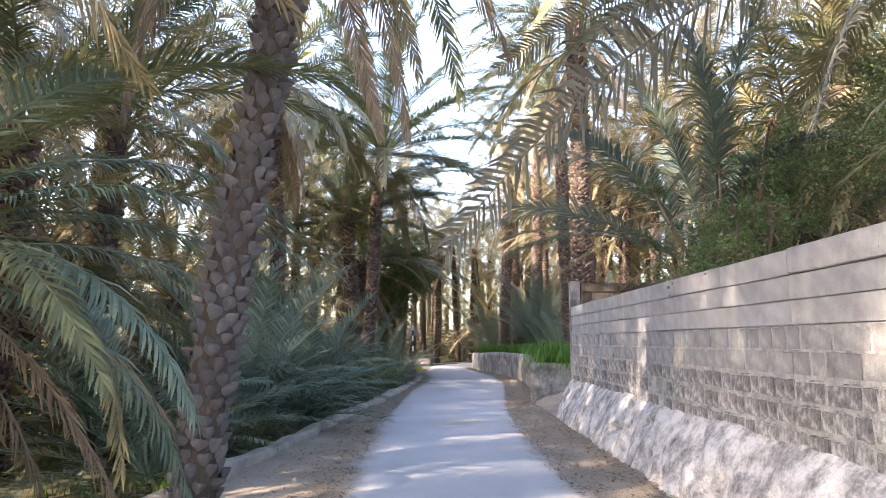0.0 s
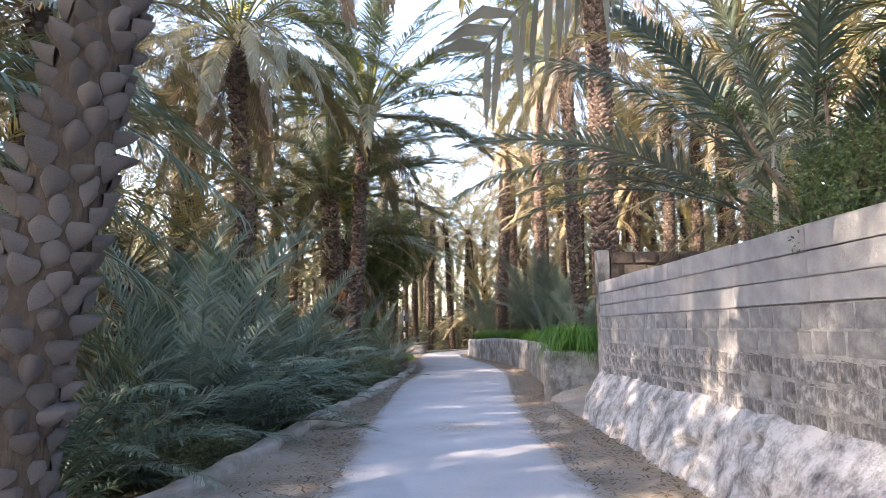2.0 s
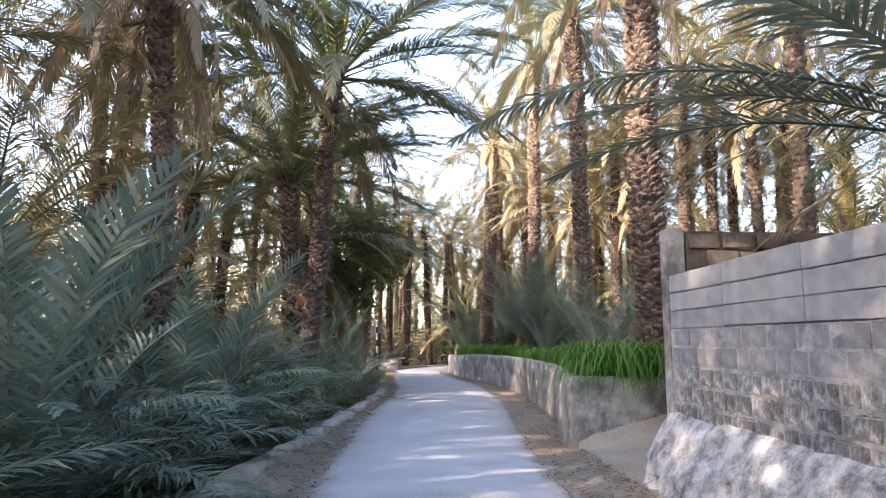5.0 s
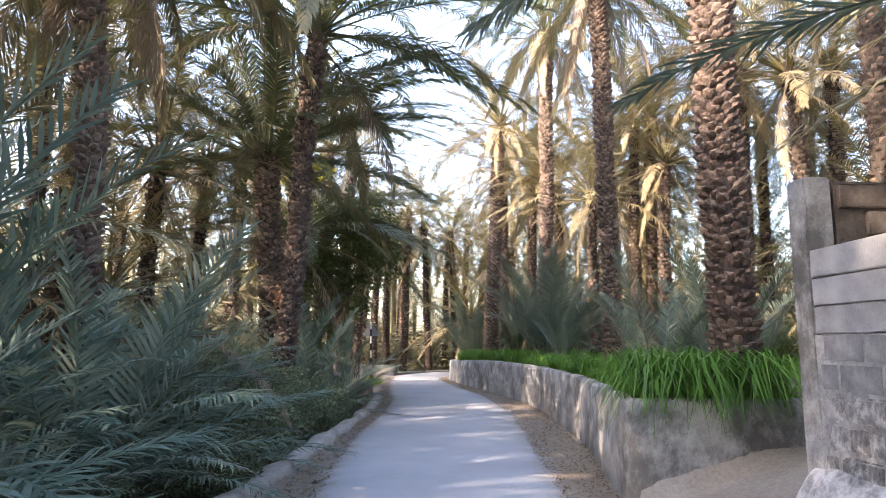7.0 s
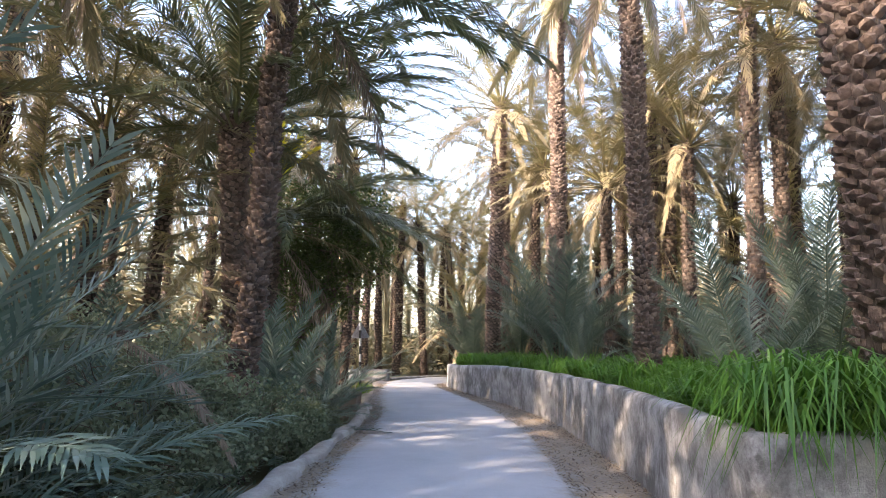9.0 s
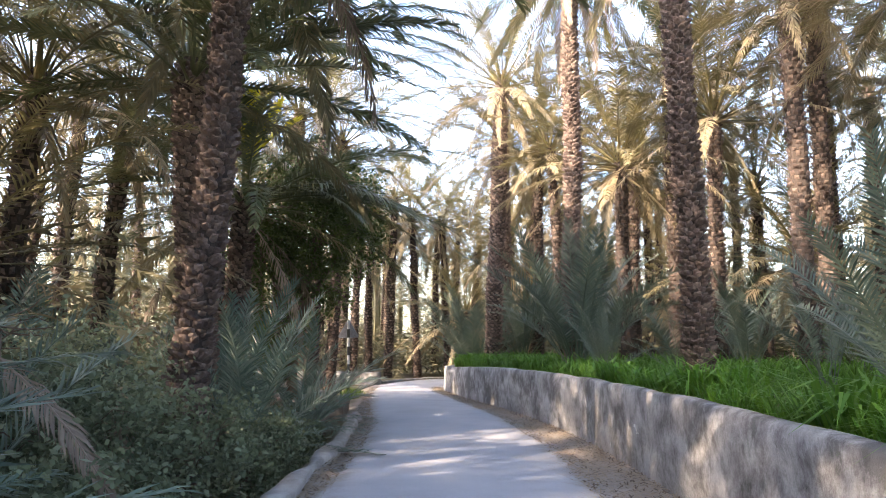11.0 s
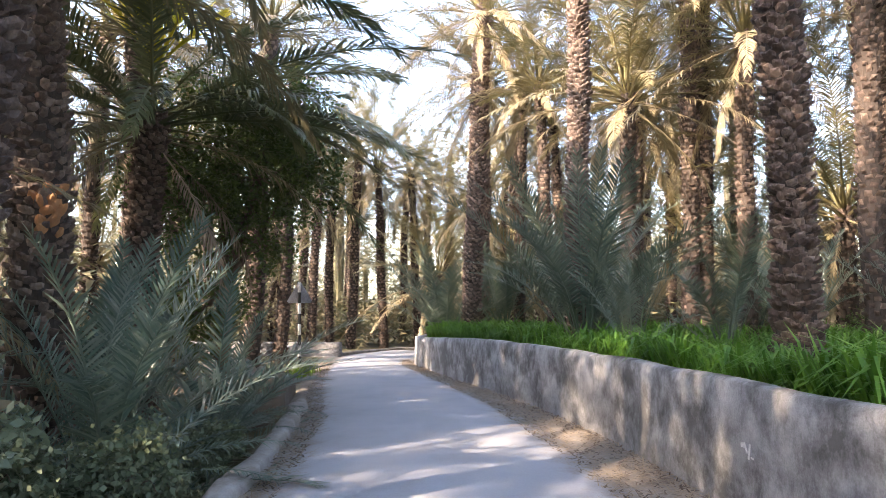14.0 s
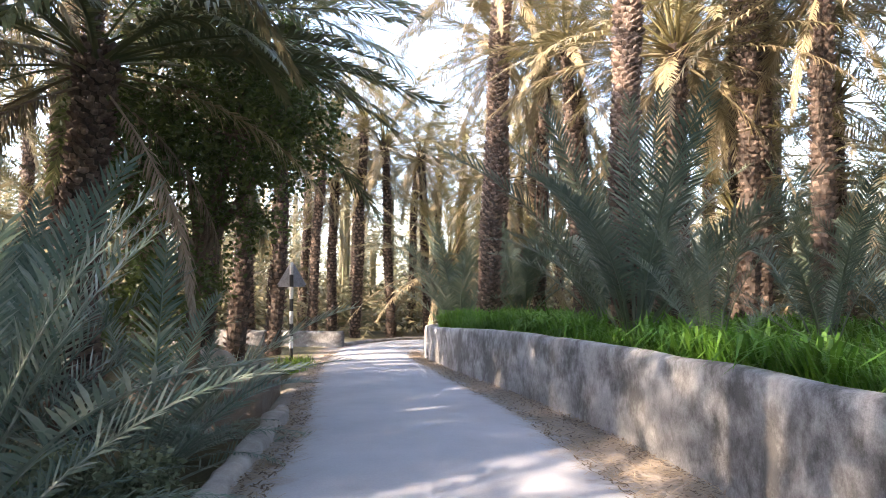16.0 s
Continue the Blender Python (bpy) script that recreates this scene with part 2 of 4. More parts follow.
# ---- the plan: x along y ----
KERB = [(-6, -3.4), (4, -2.9), (8, -2.55), (11, -2.2), (13, -2.1), (16.6, -1.7), (18.3, -1.5), (20.7, -1.3), (22.3, -1.12), (25.3, -0.9), (29.2, -0.88), (32, -1.05)]
ROAD_L = [(-6, -1.0), (6.8, -1.05), (9.5, -1.15), (12, -1.25), (17, -1.2), (20.7, -1.12), (24, -0.8), (28, -0.68), (31.5, -0.85), (34.3, -0.97), (38, -0.95), (42, -0.6), (44, -0.1), (46, 1.2)]
ROAD_R = [(-6, 1.45), (6.8, 1.45), (10.5, 1.42), (13.6, 1.5), (16.6, 1.68), (19, 1.95), (24.5, 2.45), (29.5, 2.35), (32, 2.0), (34.2, 1.75), (38, 1.35), (40, 1.5), (42, 2.4), (44, 4.0), (46, 6.5)]
PLANTER = [(14.6, 1.95), (15.7, 2.12), (18.8, 2.7), (20, 2.88), (22.4, 3.05), (25, 3.22), (27, 3.18), (29, 3.02), (31, 2.78), (32.5, 2.5), (35, 2.1), (38.2, 1.75)]
GRASS_Z, GROVE_Z = 0.86, -0.42


def smooth(a, b, x):
    t = min(1, max(0, (x - a) / (b - a)))
    return t * t * (3 - 2 * t)


def height(x, y):
    """The ground's height."""
    n = noise.noise((x * 0.8, y * 0.8, 0)) * 0.05 + noise.noise((x * 3, y * 3, 5)) * 0.02
    k = line(min(y, 34), KERB)
    z = GROVE_Z * (1 - smooth(k - 0.75, k - 0.3, x)) * (1 - smooth(31, 36, y))
    if y > 15.5:
        p = line(y, PLANTER) if y < 38.2 else 1.75 + 0.9 * (y - 38.2)
        if y < 46:
            z += GRASS_Z * smooth(p + 0.1, p + 0.3, x) * smooth(15.68, 15.86, y)
    if y < 15.68:
        z += 0.32 * smooth(2.4, 3.7, x) + 0.1 * smooth(1.6, 2.6, x) + 0.2 * smooth(3.2, 4.2, x)
    out = max(0, -(x - k)) + max(0, x - 3)
    return z + n * (0.35 + min(1.6, out)) - 0.02


def axis(spans):
    return np.concatenate([np.arange(a, b, s) for a, b, s in spans])


# ---- ground and road ----
gx = axis([(-420, -60, 40), (-60, -14, 4), (-14, -4, 0.5), (-4, 5, 0.16), (5, 14, 0.6), (14, 60, 4), (60, 421, 40)])
gy = axis([(-300, -20, 40), (-20, -4, 2), (-4, 44, 0.22), (44, 60, 1.0), (60, 120, 6), (120, 521, 50)])
gv = [(x, y, height(x, y) if abs(x) < 60 and -20 < y < 120 else 0.0) for y in gy for x in gx]
nx = len(gx)
gf = [(j * nx + i, j * nx + i + 1, (j + 1) * nx + i + 1, (j + 1) * nx + i) for j in range(len(gy) - 1) for i in range(nx - 1)]
ground_mesh = mesh_of("ground", gv, gf, ground_material(), True)
att = ground_mesh.attributes.new("grove", "FLOAT", "POINT")


def grove_at(x, y):
    k = line(min(max(y, -6), 34), KERB)
    v = 1 - smooth(k - 0.6, k - 0.1, x)
    if y > 36:
        v = max(v, smooth(43, 47, y))
    if y > 16:
        v = max(v, smooth(3.3, 3.9, x))
    elif y > 13.4:
        v = max(v, 0.7 * smooth(3.2, 4.5, x))
    return v


att.data.foreach_set("value", [grove_at(x, y) if abs(x) < 60 else 1.0 for x, y, z in gv])
tagged(piece("ground", ground_mesh), "sandy soil, dark and leaf-littered under the date palms", "ground", kind="structure")

rv, rf, re = [], [], []
ry = np.arange(-6, 46.01, 0.3)
for j, y in enumerate(ry):
    a, b = line(y, ROAD_L) - 0.22, line(y, ROAD_R) + 0.22
    for i in range(11):
        u = i / 10
        rv.append((a + (b - a) * u, y, 0.022 + 0.03 * math.sin(math.pi * u) + 0.006 * noise.noise((a + u * 3, y, 3)) - 0.045 * (abs(2 * u - 1) ** 6)))
        re.append(abs(2 * u - 1))
        if i and j:
            rf.append((j * 11 + i, (j - 1) * 11 + i, (j - 1) * 11 + i - 1, j * 11 + i - 1))
rf = [f[::-1] for f in rf]
road_mesh = mesh_of("road", rv, [f[::-1] for f in rf], road_material(), True)
road_mesh.attributes.new("edge", "FLOAT", "POINT").data.foreach_set("value", re)
tagged(piece("road", road_mesh), "worn grey concrete path with sand along its edges", "path", kind="structure")


def ribbon(name, pts, width, z0, z1, material, seed, wobble=0.03, step=0.16, side=1, rows=8, ztop=None):
    """A low masonry wall along points (x, y): uneven faces, rounded top, closed ends. The first face runs along the points."""
    path = [Vector(p) for p in pts]
    fine = []
    for a, b in zip(path, path[1:]):
        n = max(1, int((b - a).length / step))
        fine += [a.lerp(b, i / n) for i in range(n)]
    fine.append(path[-1])
    prof = [(0.0, z0)] + [(0.0, z0 + (z1 - z0) * k / rows) for k in range(1, rows)] + [(0.015, z1 - 0.025), (0.05, z1)]
    prof += [(width / 2, z1 + 0.01), (width - 0.05, z1), (width - 0.015, z1 - 0.025), (width, z0)]
    vs, fs, m = [], [], len(prof)
    for j, p in enumerate(fine):
        t = (fine[min(j + 1, len(fine) - 1)] - fine[max(j - 1, 0)]).normalized()
        s = Vector((t.y, -t.x)) * side
        top = z1 if ztop is None else ztop(p.y)
        for k, (o, z) in enumerate(prof):
            q = p + s * o
            zz = z0 + (z - z0) * (top - z0) / (z1 - z0)
            w = wobble * noise.noise((q.x * 1.3 + seed, q.y * 1.3, zz * 2)) + wobble * 0.22 * noise.noise((q.x * 5, q.y * 5, zz * 5 + seed))
            q = q + s * (w if k < m / 2 else -w)
            vs.append((q.x, q.y, zz + (wobble * 0.8 * noise.noise((q.x * 0.9, q.y * 0.9, seed)) if zz > z0 + 0.02 else 0)))
        if j:
            fs += [((j - 1) * m + k, (j - 1) * m + k + 1, j * m + k + 1, j * m + k) for k in range(m - 1)]
    fs += [tuple(range(m))[::-1], tuple((len(fine) - 1) * m + k for k in range(m))]
    me = mesh_of(name, vs, fs, material)
    bm = bmesh.new()
    bm.from_mesh(me)
    bmesh.ops.recalc_face_normals(bm, faces=bm.faces[:])
    bm.to_mesh(me)
    bm.free()
    me.polygons.foreach_set("use_smooth", [len(p.vertices) == 4 for p in me.polygons])
    return me


planter_pts = [(line(y, PLANTER), y) for y in np.arange(15.75, 38.3, 0.5)] + [(2.3, 40.2), (3.6, 42.6), (6.0, 45.0), (9, 47)]
planter_wall = tagged(piece("planter_wall", ribbon("planter_wall", [(4.6, 15.8), (3.4, 15.72), (2.16, 15.62)] + planter_pts, 0.24, -0.1, 1.03, RENDER_MAT, 3, 0.035,
                      ztop=lambda y: 1.07 - 0.16 * smooth(31, 38, y))), "low cement-rendered garden wall with dark water stains", "wall", kind="structure")
kerb_pts = [(line(y, KERB) - 0.02, y) for y in np.arange(3, 29.6, 0.4)]
tagged(piece("kerb", ribbon("kerb", kerb_pts, 0.27, -0.55, 0.10, KERB_MAT, 9, 0.10, side=-1, rows=3)), "uneven pale concrete kerb along a ditch", "kerb", kind="structure")
tagged(piece("wall_west", ribbon("wall_west", [(-7, 43.6), (-4.2, 43.2), (-0.75, 42.4)], 0.25, -0.1, 0.52, RENDER_MAT, 5, 0.03, side=-1)), "low grey cement wall at the path's bend", "wall", kind="structure")
tagged(piece("kerb_far", ribbon("kerb_far", [(-0.6, 42.9), (0.2, 44.9), (1.9, 46.6), (6, 48.5)], 0.25, -0.1, 0.1, KERB_MAT, 6, 0.03, side=-1)), "low pale kerb round the bend", "kerb", kind="structure")

# ---- the block wall ----
WX, WEND, WTOP = 2.72, 13.5, 2.33
HOLE = (7.95, 8.15, 0.95, 1.14)


def wall_core():
    """The wall's body: joints raked deep above, filled flush below, with one weep hole."""
    whole = bmesh.new()
    for x0, y0, z0, y1, z1 in ((0.035, -4, 1.72, WEND - 0.005, WTOP - 0.03), (0.0, -4, 0, HOLE[0], 1.72), (0.0, HOLE[1], 0, WEND - 0.005, 1.72),
                               (0.0, HOLE[0], 0, HOLE[1], HOLE[2]), (0.0, HOLE[0], HOLE[3], HOLE[1], 1.72), (0.15, HOLE[0], HOLE[2], HOLE[1], HOLE[3])):
        b = box_bm(WX + x0, y0, z0, WX + 0.19, y1, z1)
        me = bpy.data.meshes.new("core")
        b.to_mesh(me)
        b.free()
        whole.from_mesh(me)
        bpy.data.meshes.remove(me)
    return whole


wall_east = part("wall_east", wall_core(), MORTAR, None)
tagged(wall_east, "grey concrete block wall, weathered, on a rough footing", "wall", kind="structure")
wall_return = part("wall_north", box_bm(WX + 0.22, WEND - 0.19, 0.0, 7.5, WEND - 0.012, 2.84), BLOCK_DARK_SHADED, None)
tagged(wall_return, "dark brown unrendered block wall with rough joints, darkened further for shade", "wall", kind="structure")
pier_bm = box_bm(WX - 0.01, WEND - 0.2, 0.0, WX + 0.2, WEND + 0.012, 2.87, 0.015)
pier = part("wall_pier", pier_bm, RENDER_MAT, None)
tagged(pier, "cement-rendered end pier of the block wall", "wall pier", kind="structure")


def footing():
    """The rendered footing under the blocks: battered, bulging, with pits."""
    vs, fs = [], []
    ys = np.arange(0, WEND + 0.25, 0.05)
    m = 20
    for j, y in enumerate(ys):
        for k in range(m):
            u = k / (m - 1)
            z = -0.08 + u * 0.90
            o = 0.44 * (1 - u) ** 0.75 + 0.015
            o += (0.13 * noise.noise((0, y * 1.1, z * 1.4)) + 0.06 * noise.noise((4, y * 3.7, z * 3.7)) + 0.035 * noise.noise((8, y * 9, z * 9)) - 0.5 * max(0, noise.noise((3, y * 4.2, z * 4.2)) - 0.3)) * (1 - u) ** 0.45
            z += 0.09 * u * noise.noise((2, y * 0.9, 0)) + 0.03 * u * noise.noise((2, y * 4, 0))
            end = smooth(WEND - 0.1, WEND + 0.25, y)
            vs.append((WX - max(o, 0.015) + end * 0.45 * (1 - u) + 0.1 * end, y, z - end * 0.5 * u))
        if j:
            fs += [((j - 1) * m + k, (j - 1) * m + k + 1, j * m + k + 1, j * m + k) for k in range(m - 1)]
    return mesh_of("wall_footing", vs, [f[::-1] for f in fs], PLASTER, True)


tagged(piece("wall_footing", footing()), "rough pale rendered footing, pitted and bulging", "wall footing", kind="structure")


# ---- palms ----
def frond_mesh(name, L, e0, droop, n, ll, w, material, seed, v_up=0.45, hang=0.25, sweep=0.1, start=0.14, r0=0.022, N=14, spread=62, twist=0.0):
    """A date frond along +Y from the origin: arched midrib and two rows of folded leaflets."""
    rnd = random.Random(seed)
    pts, p, az = [], Vector((0, 0, 0)), rnd.uniform(-sweep, sweep)
    for i in range(N + 1):
        s = i / N
        e = radians(e0 - droop * s ** 1.25)
        a = az * s * 1.6
        t = Vector((math.sin(a) * math.cos(e), math.cos(a) * math.cos(e), math.sin(e)))
        pts.append((p.copy(), t))
        p = p + t * (L / N)
    vs, fs = [], []
    for i, (q, t) in enumerate(pts):
        s = i / N
        S = t.cross(Vector((0, 0, 1)))
        S = S.normalized() if S.length > 1e-3 else Vector((1, 0, 0))
        U = S.cross(t).normalized()
        r = r0 * (1 - 0.88 * s) * (1.7 if i == 0 else 1)
        vs += [q + S * r * 1.4, q + U * r * 0.7, q - S * r * 1.4, q - U * r]
        if i:
            b = 4 * i
            fs += [(b - 4 + k, b - 4 + (k + 1) % 4, b + (k + 1) % 4, b + k) for k in range(4)]
    for k in range(n):
        s = start + (1 - start) * (k + 0.5) / n
        x = s * N
        i = min(N - 1, int(x))
        q = pts[i][0].lerp(pts[i + 1][0], x - i)
        t = pts[i][1].lerp(pts[i + 1][1], x - i).normalized()
        S = t.cross(Vector((0, 0, 1)))
        S = S.normalized() if S.length > 1e-3 else Vector((1, 0, 0))
        U = S.cross(t).normalized()
        S, U = S * math.cos(twist) + U * math.sin(twist), U * math.cos(twist) - S * math.sin(twist)
        prof = min(1, 0.45 + 2.2 * (s - start)) * (1 - 0.62 * max(0, (s - 0.5) / 0.5) ** 1.6)
        for side in (1, -1):
            if rnd.random() < 0.04:
                continue
            A = radians(spread - 36 * s + rnd.uniform(-5, 5))
            V = v_up + rnd.uniform(-0.32, 0.26)
            d = t * math.cos(A) + (S * side * math.cos(V) + U * math.sin(V)) * math.sin(A)
            d.normalize()
            l = ll * prof * rnd.uniform(0.8, 1.1)
            W = d.cross(U)
            W = (W.normalized() + U * rnd.uniform(-0.25, 0.25)).normalized()
            g = hang * rnd.uniform(0.5, 1.5)
            d1 = (d + Vector((0, 0, -g * 0.4))).normalized()
            d2 = (d + Vector((0, 0, -g * 1.7))).normalized()
            b = len(vs)
            m = q + d1 * l * 0.5
            ww = w * (0.7 + 0.3 * prof)
            vs += [q + W * ww * 0.3, q - W * ww * 0.3, m - W * ww * 0.5, m + W * ww * 0.5, m + d2 * l * 0.5]
            fs += [(b, b + 1, b + 2, b + 3), (b + 3, b + 2, b + 4)]
    return mesh_of(name, vs, fs, material)


def pool(tag, specs, material, **kw):
    return [frond_mesh("frond_" + tag, *s, material, 100 + 7 * i + len(tag), **kw) for i, s in enumerate(specs)]


# by attitude: upright, spreading, level, hanging, dead
FR = {
    "up": pool("upright", [(4.0, 78, 40, 74, 0.50, 0.031), (4.1, 70, 52, 74, 0.50, 0.031), (3.8, 62, 54, 72, 0.50, 0.031)], LEAF_GREEN, start=0.22),
    "mid": pool("spreading", [(4.4, 46, 64, 76, 0.54, 0.032), (4.3, 36, 58, 76, 0.52, 0.032), (4.2, 52, 80, 74, 0.52, 0.032)], LEAF_GREEN, start=0.2),
    "low": pool("level", [(4.3, 18, 62, 74, 0.52, 0.032), (4.2, 6, 56, 74, 0.52, 0.032), (4.1, 25, 84, 72, 0.52, 0.032)], LEAF_GREEN, hang=0.4),
    "old": pool("ageing", [(4.1, -4, 66, 70, 0.50, 0.032), (4.0, -18, 54, 70, 0.50, 0.032), (3.9, 4, 80, 68, 0.50, 0.032)], LEAF_OLIVE, hang=0.6, v_up=0.2),
    "dead": pool("dead", [(3.4, -44, 42, 60, 0.46, 0.03), (3.2, -58, 30, 58, 0.44, 0.03), (3.0, -34, 54, 58, 0.44, 0.03)], LEAF_DRY, hang=0.9, v_up=0.0),
    "young": pool("young", [(3.0, 78, 36, 42, 0.42, 0.033), (3.0, 68, 48, 42, 0.42, 0.033), (2.9, 56, 58, 42, 0.42, 0.033), (2.8, 42, 60, 42, 0.40, 0.033), (2.7, 24, 46, 42, 0.40, 0.033), (2.5, 12, 36, 40, 0.38, 0.033)], LEAF_TEAL, hang=0.1, start=0.2, spread=70),
    "spear": pool("spear", [(3.3, 84, 28, 46, 0.42, 0.029), (3.4, 72, 42, 46, 0.42, 0.029), (3.1, 58, 52, 46, 0.42, 0.029)], LEAF_DEEP, hang=0.12, start=0.2, spread=70),
    "reach": pool("reaching_young", [(3.7, 40, 46, 58, 0.52, 0.036), (3.5, 28, 40, 58, 0.50, 0.036), (3.6, 52, 60, 58, 0.50, 0.036)], LEAF_TEAL, hang=0.25, start=0.18, v_up=0.3, spread=66),
    "arch": pool("arching", [(3.9, 54, 64, 64, 0.46, 0.031), (3.7, 40, 56, 64, 0.46, 0.031)], LEAF_TEAL, hang=0.3, start=0.2, v_up=0.25, spread=70),
    "wide": pool("wide", [(4.2, 38, 44, 86, 0.46, 0.037), (4.3, 26, 44, 86, 0.46, 0.037), (4.3, 14, 40, 86, 0.46, 0.037), (4.1, 4, 38, 84, 0.46, 0.037)], LEAF_GREEN, start=0.16, hang=0.2, spread=66),
    "heart": pool("heart", [(1.35, 84, 22, 30, 0.26, 0.026), (1.3, 68, 26, 30, 0.26, 0.026), (1.25, 54, 24, 30, 0.26, 0.026)], LEAF_YELLOW_SUNLIT, hang=0.1, start=0.5),
}
DEEP = {
    "up": pool("upright_deep", [(4.0, 78, 44, 80, 0.48, 0.032), (4.1, 68, 54, 80, 0.48, 0.032), (3.8, 60, 56, 78, 0.48, 0.032)], LEAF_DEEP, start=0.2),
    "mid": pool("spreading_deep", [(4.3, 46, 62, 80, 0.50, 0.033), (4.2, 36, 56, 80, 0.50, 0.033)], LEAF_DEEP, start=0.2),
}
FAR = {
    "up": pool("upright_far", [(4.0, 76, 40, 44, 0.46, 0.036), (3.9, 62, 46, 44, 0.46, 0.036)], LEAF_WARM, N=8, start=0.2, spread=66),
    "mid": pool("spreading_far", [(4.4, 46, 52, 44, 0.48, 0.036), (4.2, 34, 52, 44, 0.48, 0.036)], LEAF_WARM, N=8, start=0.18, spread=66),
    "low": pool("level_far", [(4.3, 18, 46, 44, 0.48, 0.036), (4.1, 6, 48, 44, 0.48, 0.036)], LEAF_OLIVE, hang=0.3, N=8, start=0.18, spread=66),
    "old": pool("ageing_far", [(4.1, -6, 52, 44, 0.46, 0.034), (3.9, -20, 46, 44, 0.46, 0.034)], LEAF_STRAWY, hang=0.4, v_up=0.2, N=8, spread=62),
    "dead": pool("dead_far", [(3.3, -46, 38, 44, 0.42, 0.026), (3.0, -60, 26, 44, 0.40, 0.026)], LEAF_STRAWY, hang=0.5, v_up=0.1, N=8, spread=50),
}
# a cut leaf base, bulging, and a simpler one for trunks further off
BOOT_V, BOOT_F = [], []
for j, (w, o) in enumerate(((0.10, 0.05), (0.36, 0.50), (0.50, 0.85), (0.49, 1.08), (0.38, 1.18), (0.36, 0.0))):
    for i in range(5):
        u = i / 2 - 1
        BOOT_V.append((w * u, -0.12 + 0.25 * min(j, 4) + 0.10 * u * u * (j < 4) - 0.06 * (j == 5), o * (1 - 0.9 * abs(u) ** 2.4)))
        if i and j:
            BOOT_F.append((5 * j - 6 + i, 5 * j - 5 + i, 5 * j + i, 5 * j + i - 1))
MID_V = [(0, -0.1, 0), (-0.46, 0.2, 0), (-0.52, 0.8, 0), (0.52, 0.8, 0), (0.46, 0.2, 0), (0, 0.1, 0.5), (-0.36, 0.28, 0.7), (-0.34, 0.78, 1.0), (0.36, 0.82, 0.95), (0.35, 0.26, 0.72), (0.02, 0.5, 1.12)]
MID_F = [(0, 4, 9, 5), (0, 5, 6, 1), (1, 6, 7, 2), (4, 3, 8, 9), (2, 7, 8, 3), (5, 9, 10), (6, 5, 10), (7, 6, 10), (8, 7, 10), (9, 8, 10)]
FAR_V = [(-0.5, 0, 0), (0.5, 0, 0), (0, 0.3, 0.8), (-0.45, 0.85, 1.0), (0.45, 0.85, 1.0), (0, 0.85, -0.2)]
FAR_F = [(0, 1, 2), (0, 2, 3), (1, 4, 2), (2, 4, 3), (3, 4, 5)]


def boots(h, r_at, c_at, dz, per, bw, bh, bo, rnd, z0=0.0):
    """Places of the cut leaf bases round a trunk: a matrix each, in a climbing pattern."""
    z, k = z0, 0
    while z < h - 0.05:
        r, c = r_at(z), c_at(z)
        t = (c_at(z + 0.1) - c_at(z - 0.1)).normalized()
        for i in range(per):
            a = 2 * math.pi * (i + 0.5 * (k % 2)) / per + k * 0.07 + rnd.uniform(-0.08, 0.08)
            o = Vector((math.cos(a), math.sin(a), 0))
            o = (o - t * o.dot(t)).normalized()
            s = t.cross(o)
            f, tw = rnd.uniform(0.72, 1.2), rnd.uniform(-0.3, 0.3)
            s, up = s * math.cos(tw) + t * math.sin(tw), t * math.cos(tw) - s * math.sin(tw)
            m = Matrix((s * bw * f, up * bh * rnd.uniform(0.75, 1.25), o * bo * rnd.uniform(0.5, 1.5) + t * bo * rnd.uniform(0, 0.5))).transposed().to_4x4()
            m.translation = c + o * (r - 0.006) + t * rnd.uniform(-0.03, 0.03)
            yield m
        z += dz
        k += 1


def trunk_mesh(h, r0, r1, lean, seed, material, dz=0.072, per=9, bw=0.125, bh=0.085, bo=0.068, with_boots=True, far=False):
    rnd = random.Random(seed)
    ph = rnd.uniform(0, 6)
    lx, ly, bend = lean

    def c_at(z):
        u = z / h
        return Vector((lx * u + bend * math.sin(math.pi * u) + 0.03 * math.sin(z * 1.1 + ph), ly * u + 0.03 * math.cos(z * 0.9 + ph), z))

    def r_at(z):
        return r1 + (r0 - r1) * (1 - z / h) + 0.10 * r0 * math.exp(-max(0, z) * 2.2) + 0.012 * math.sin(z * 2.3 + ph)

    vs, fs, m = [], [], 12
    zs = np.arange(-0.35, h + 0.2, 0.22)
    for j, z in enumerate(zs):
        r, c = r_at(z), c_at(z)
        vs += [c + Vector((math.cos(2 * math.pi * i / m) * r, math.sin(2 * math.pi * i / m) * r, 0)) * rnd.uniform(0.97, 1.03) for i in range(m)]
        if j:
            fs += [((j - 1) * m + i, (j - 1) * m + (i + 1) % m, j * m + (i + 1) % m, j * m + i) for i in range(m)]
    fs.append(tuple((len(zs) - 1) * m + i for i in range(m)))
    core = len(fs)
    if with_boots:
        for mt in boots(h, r_at, c_at, dz, per, bw, bh, bo, rnd):
            b = len(vs)
            vs += [mt @ Vector(v) for v in (FAR_V if far else MID_V)]
            fs += [tuple(b + i for i in f) for f in (FAR_F if far else MID_F)]
    me = mesh_of("trunk", vs, fs, material)
    me.materials.append(FIBRE_SHADED)
    me.polygons.foreach_set("material_index", [1 if i < core and with_boots or i < core and material is BARK_GREY else 0 for i in range(len(fs))])
    return me, c_at, r_at


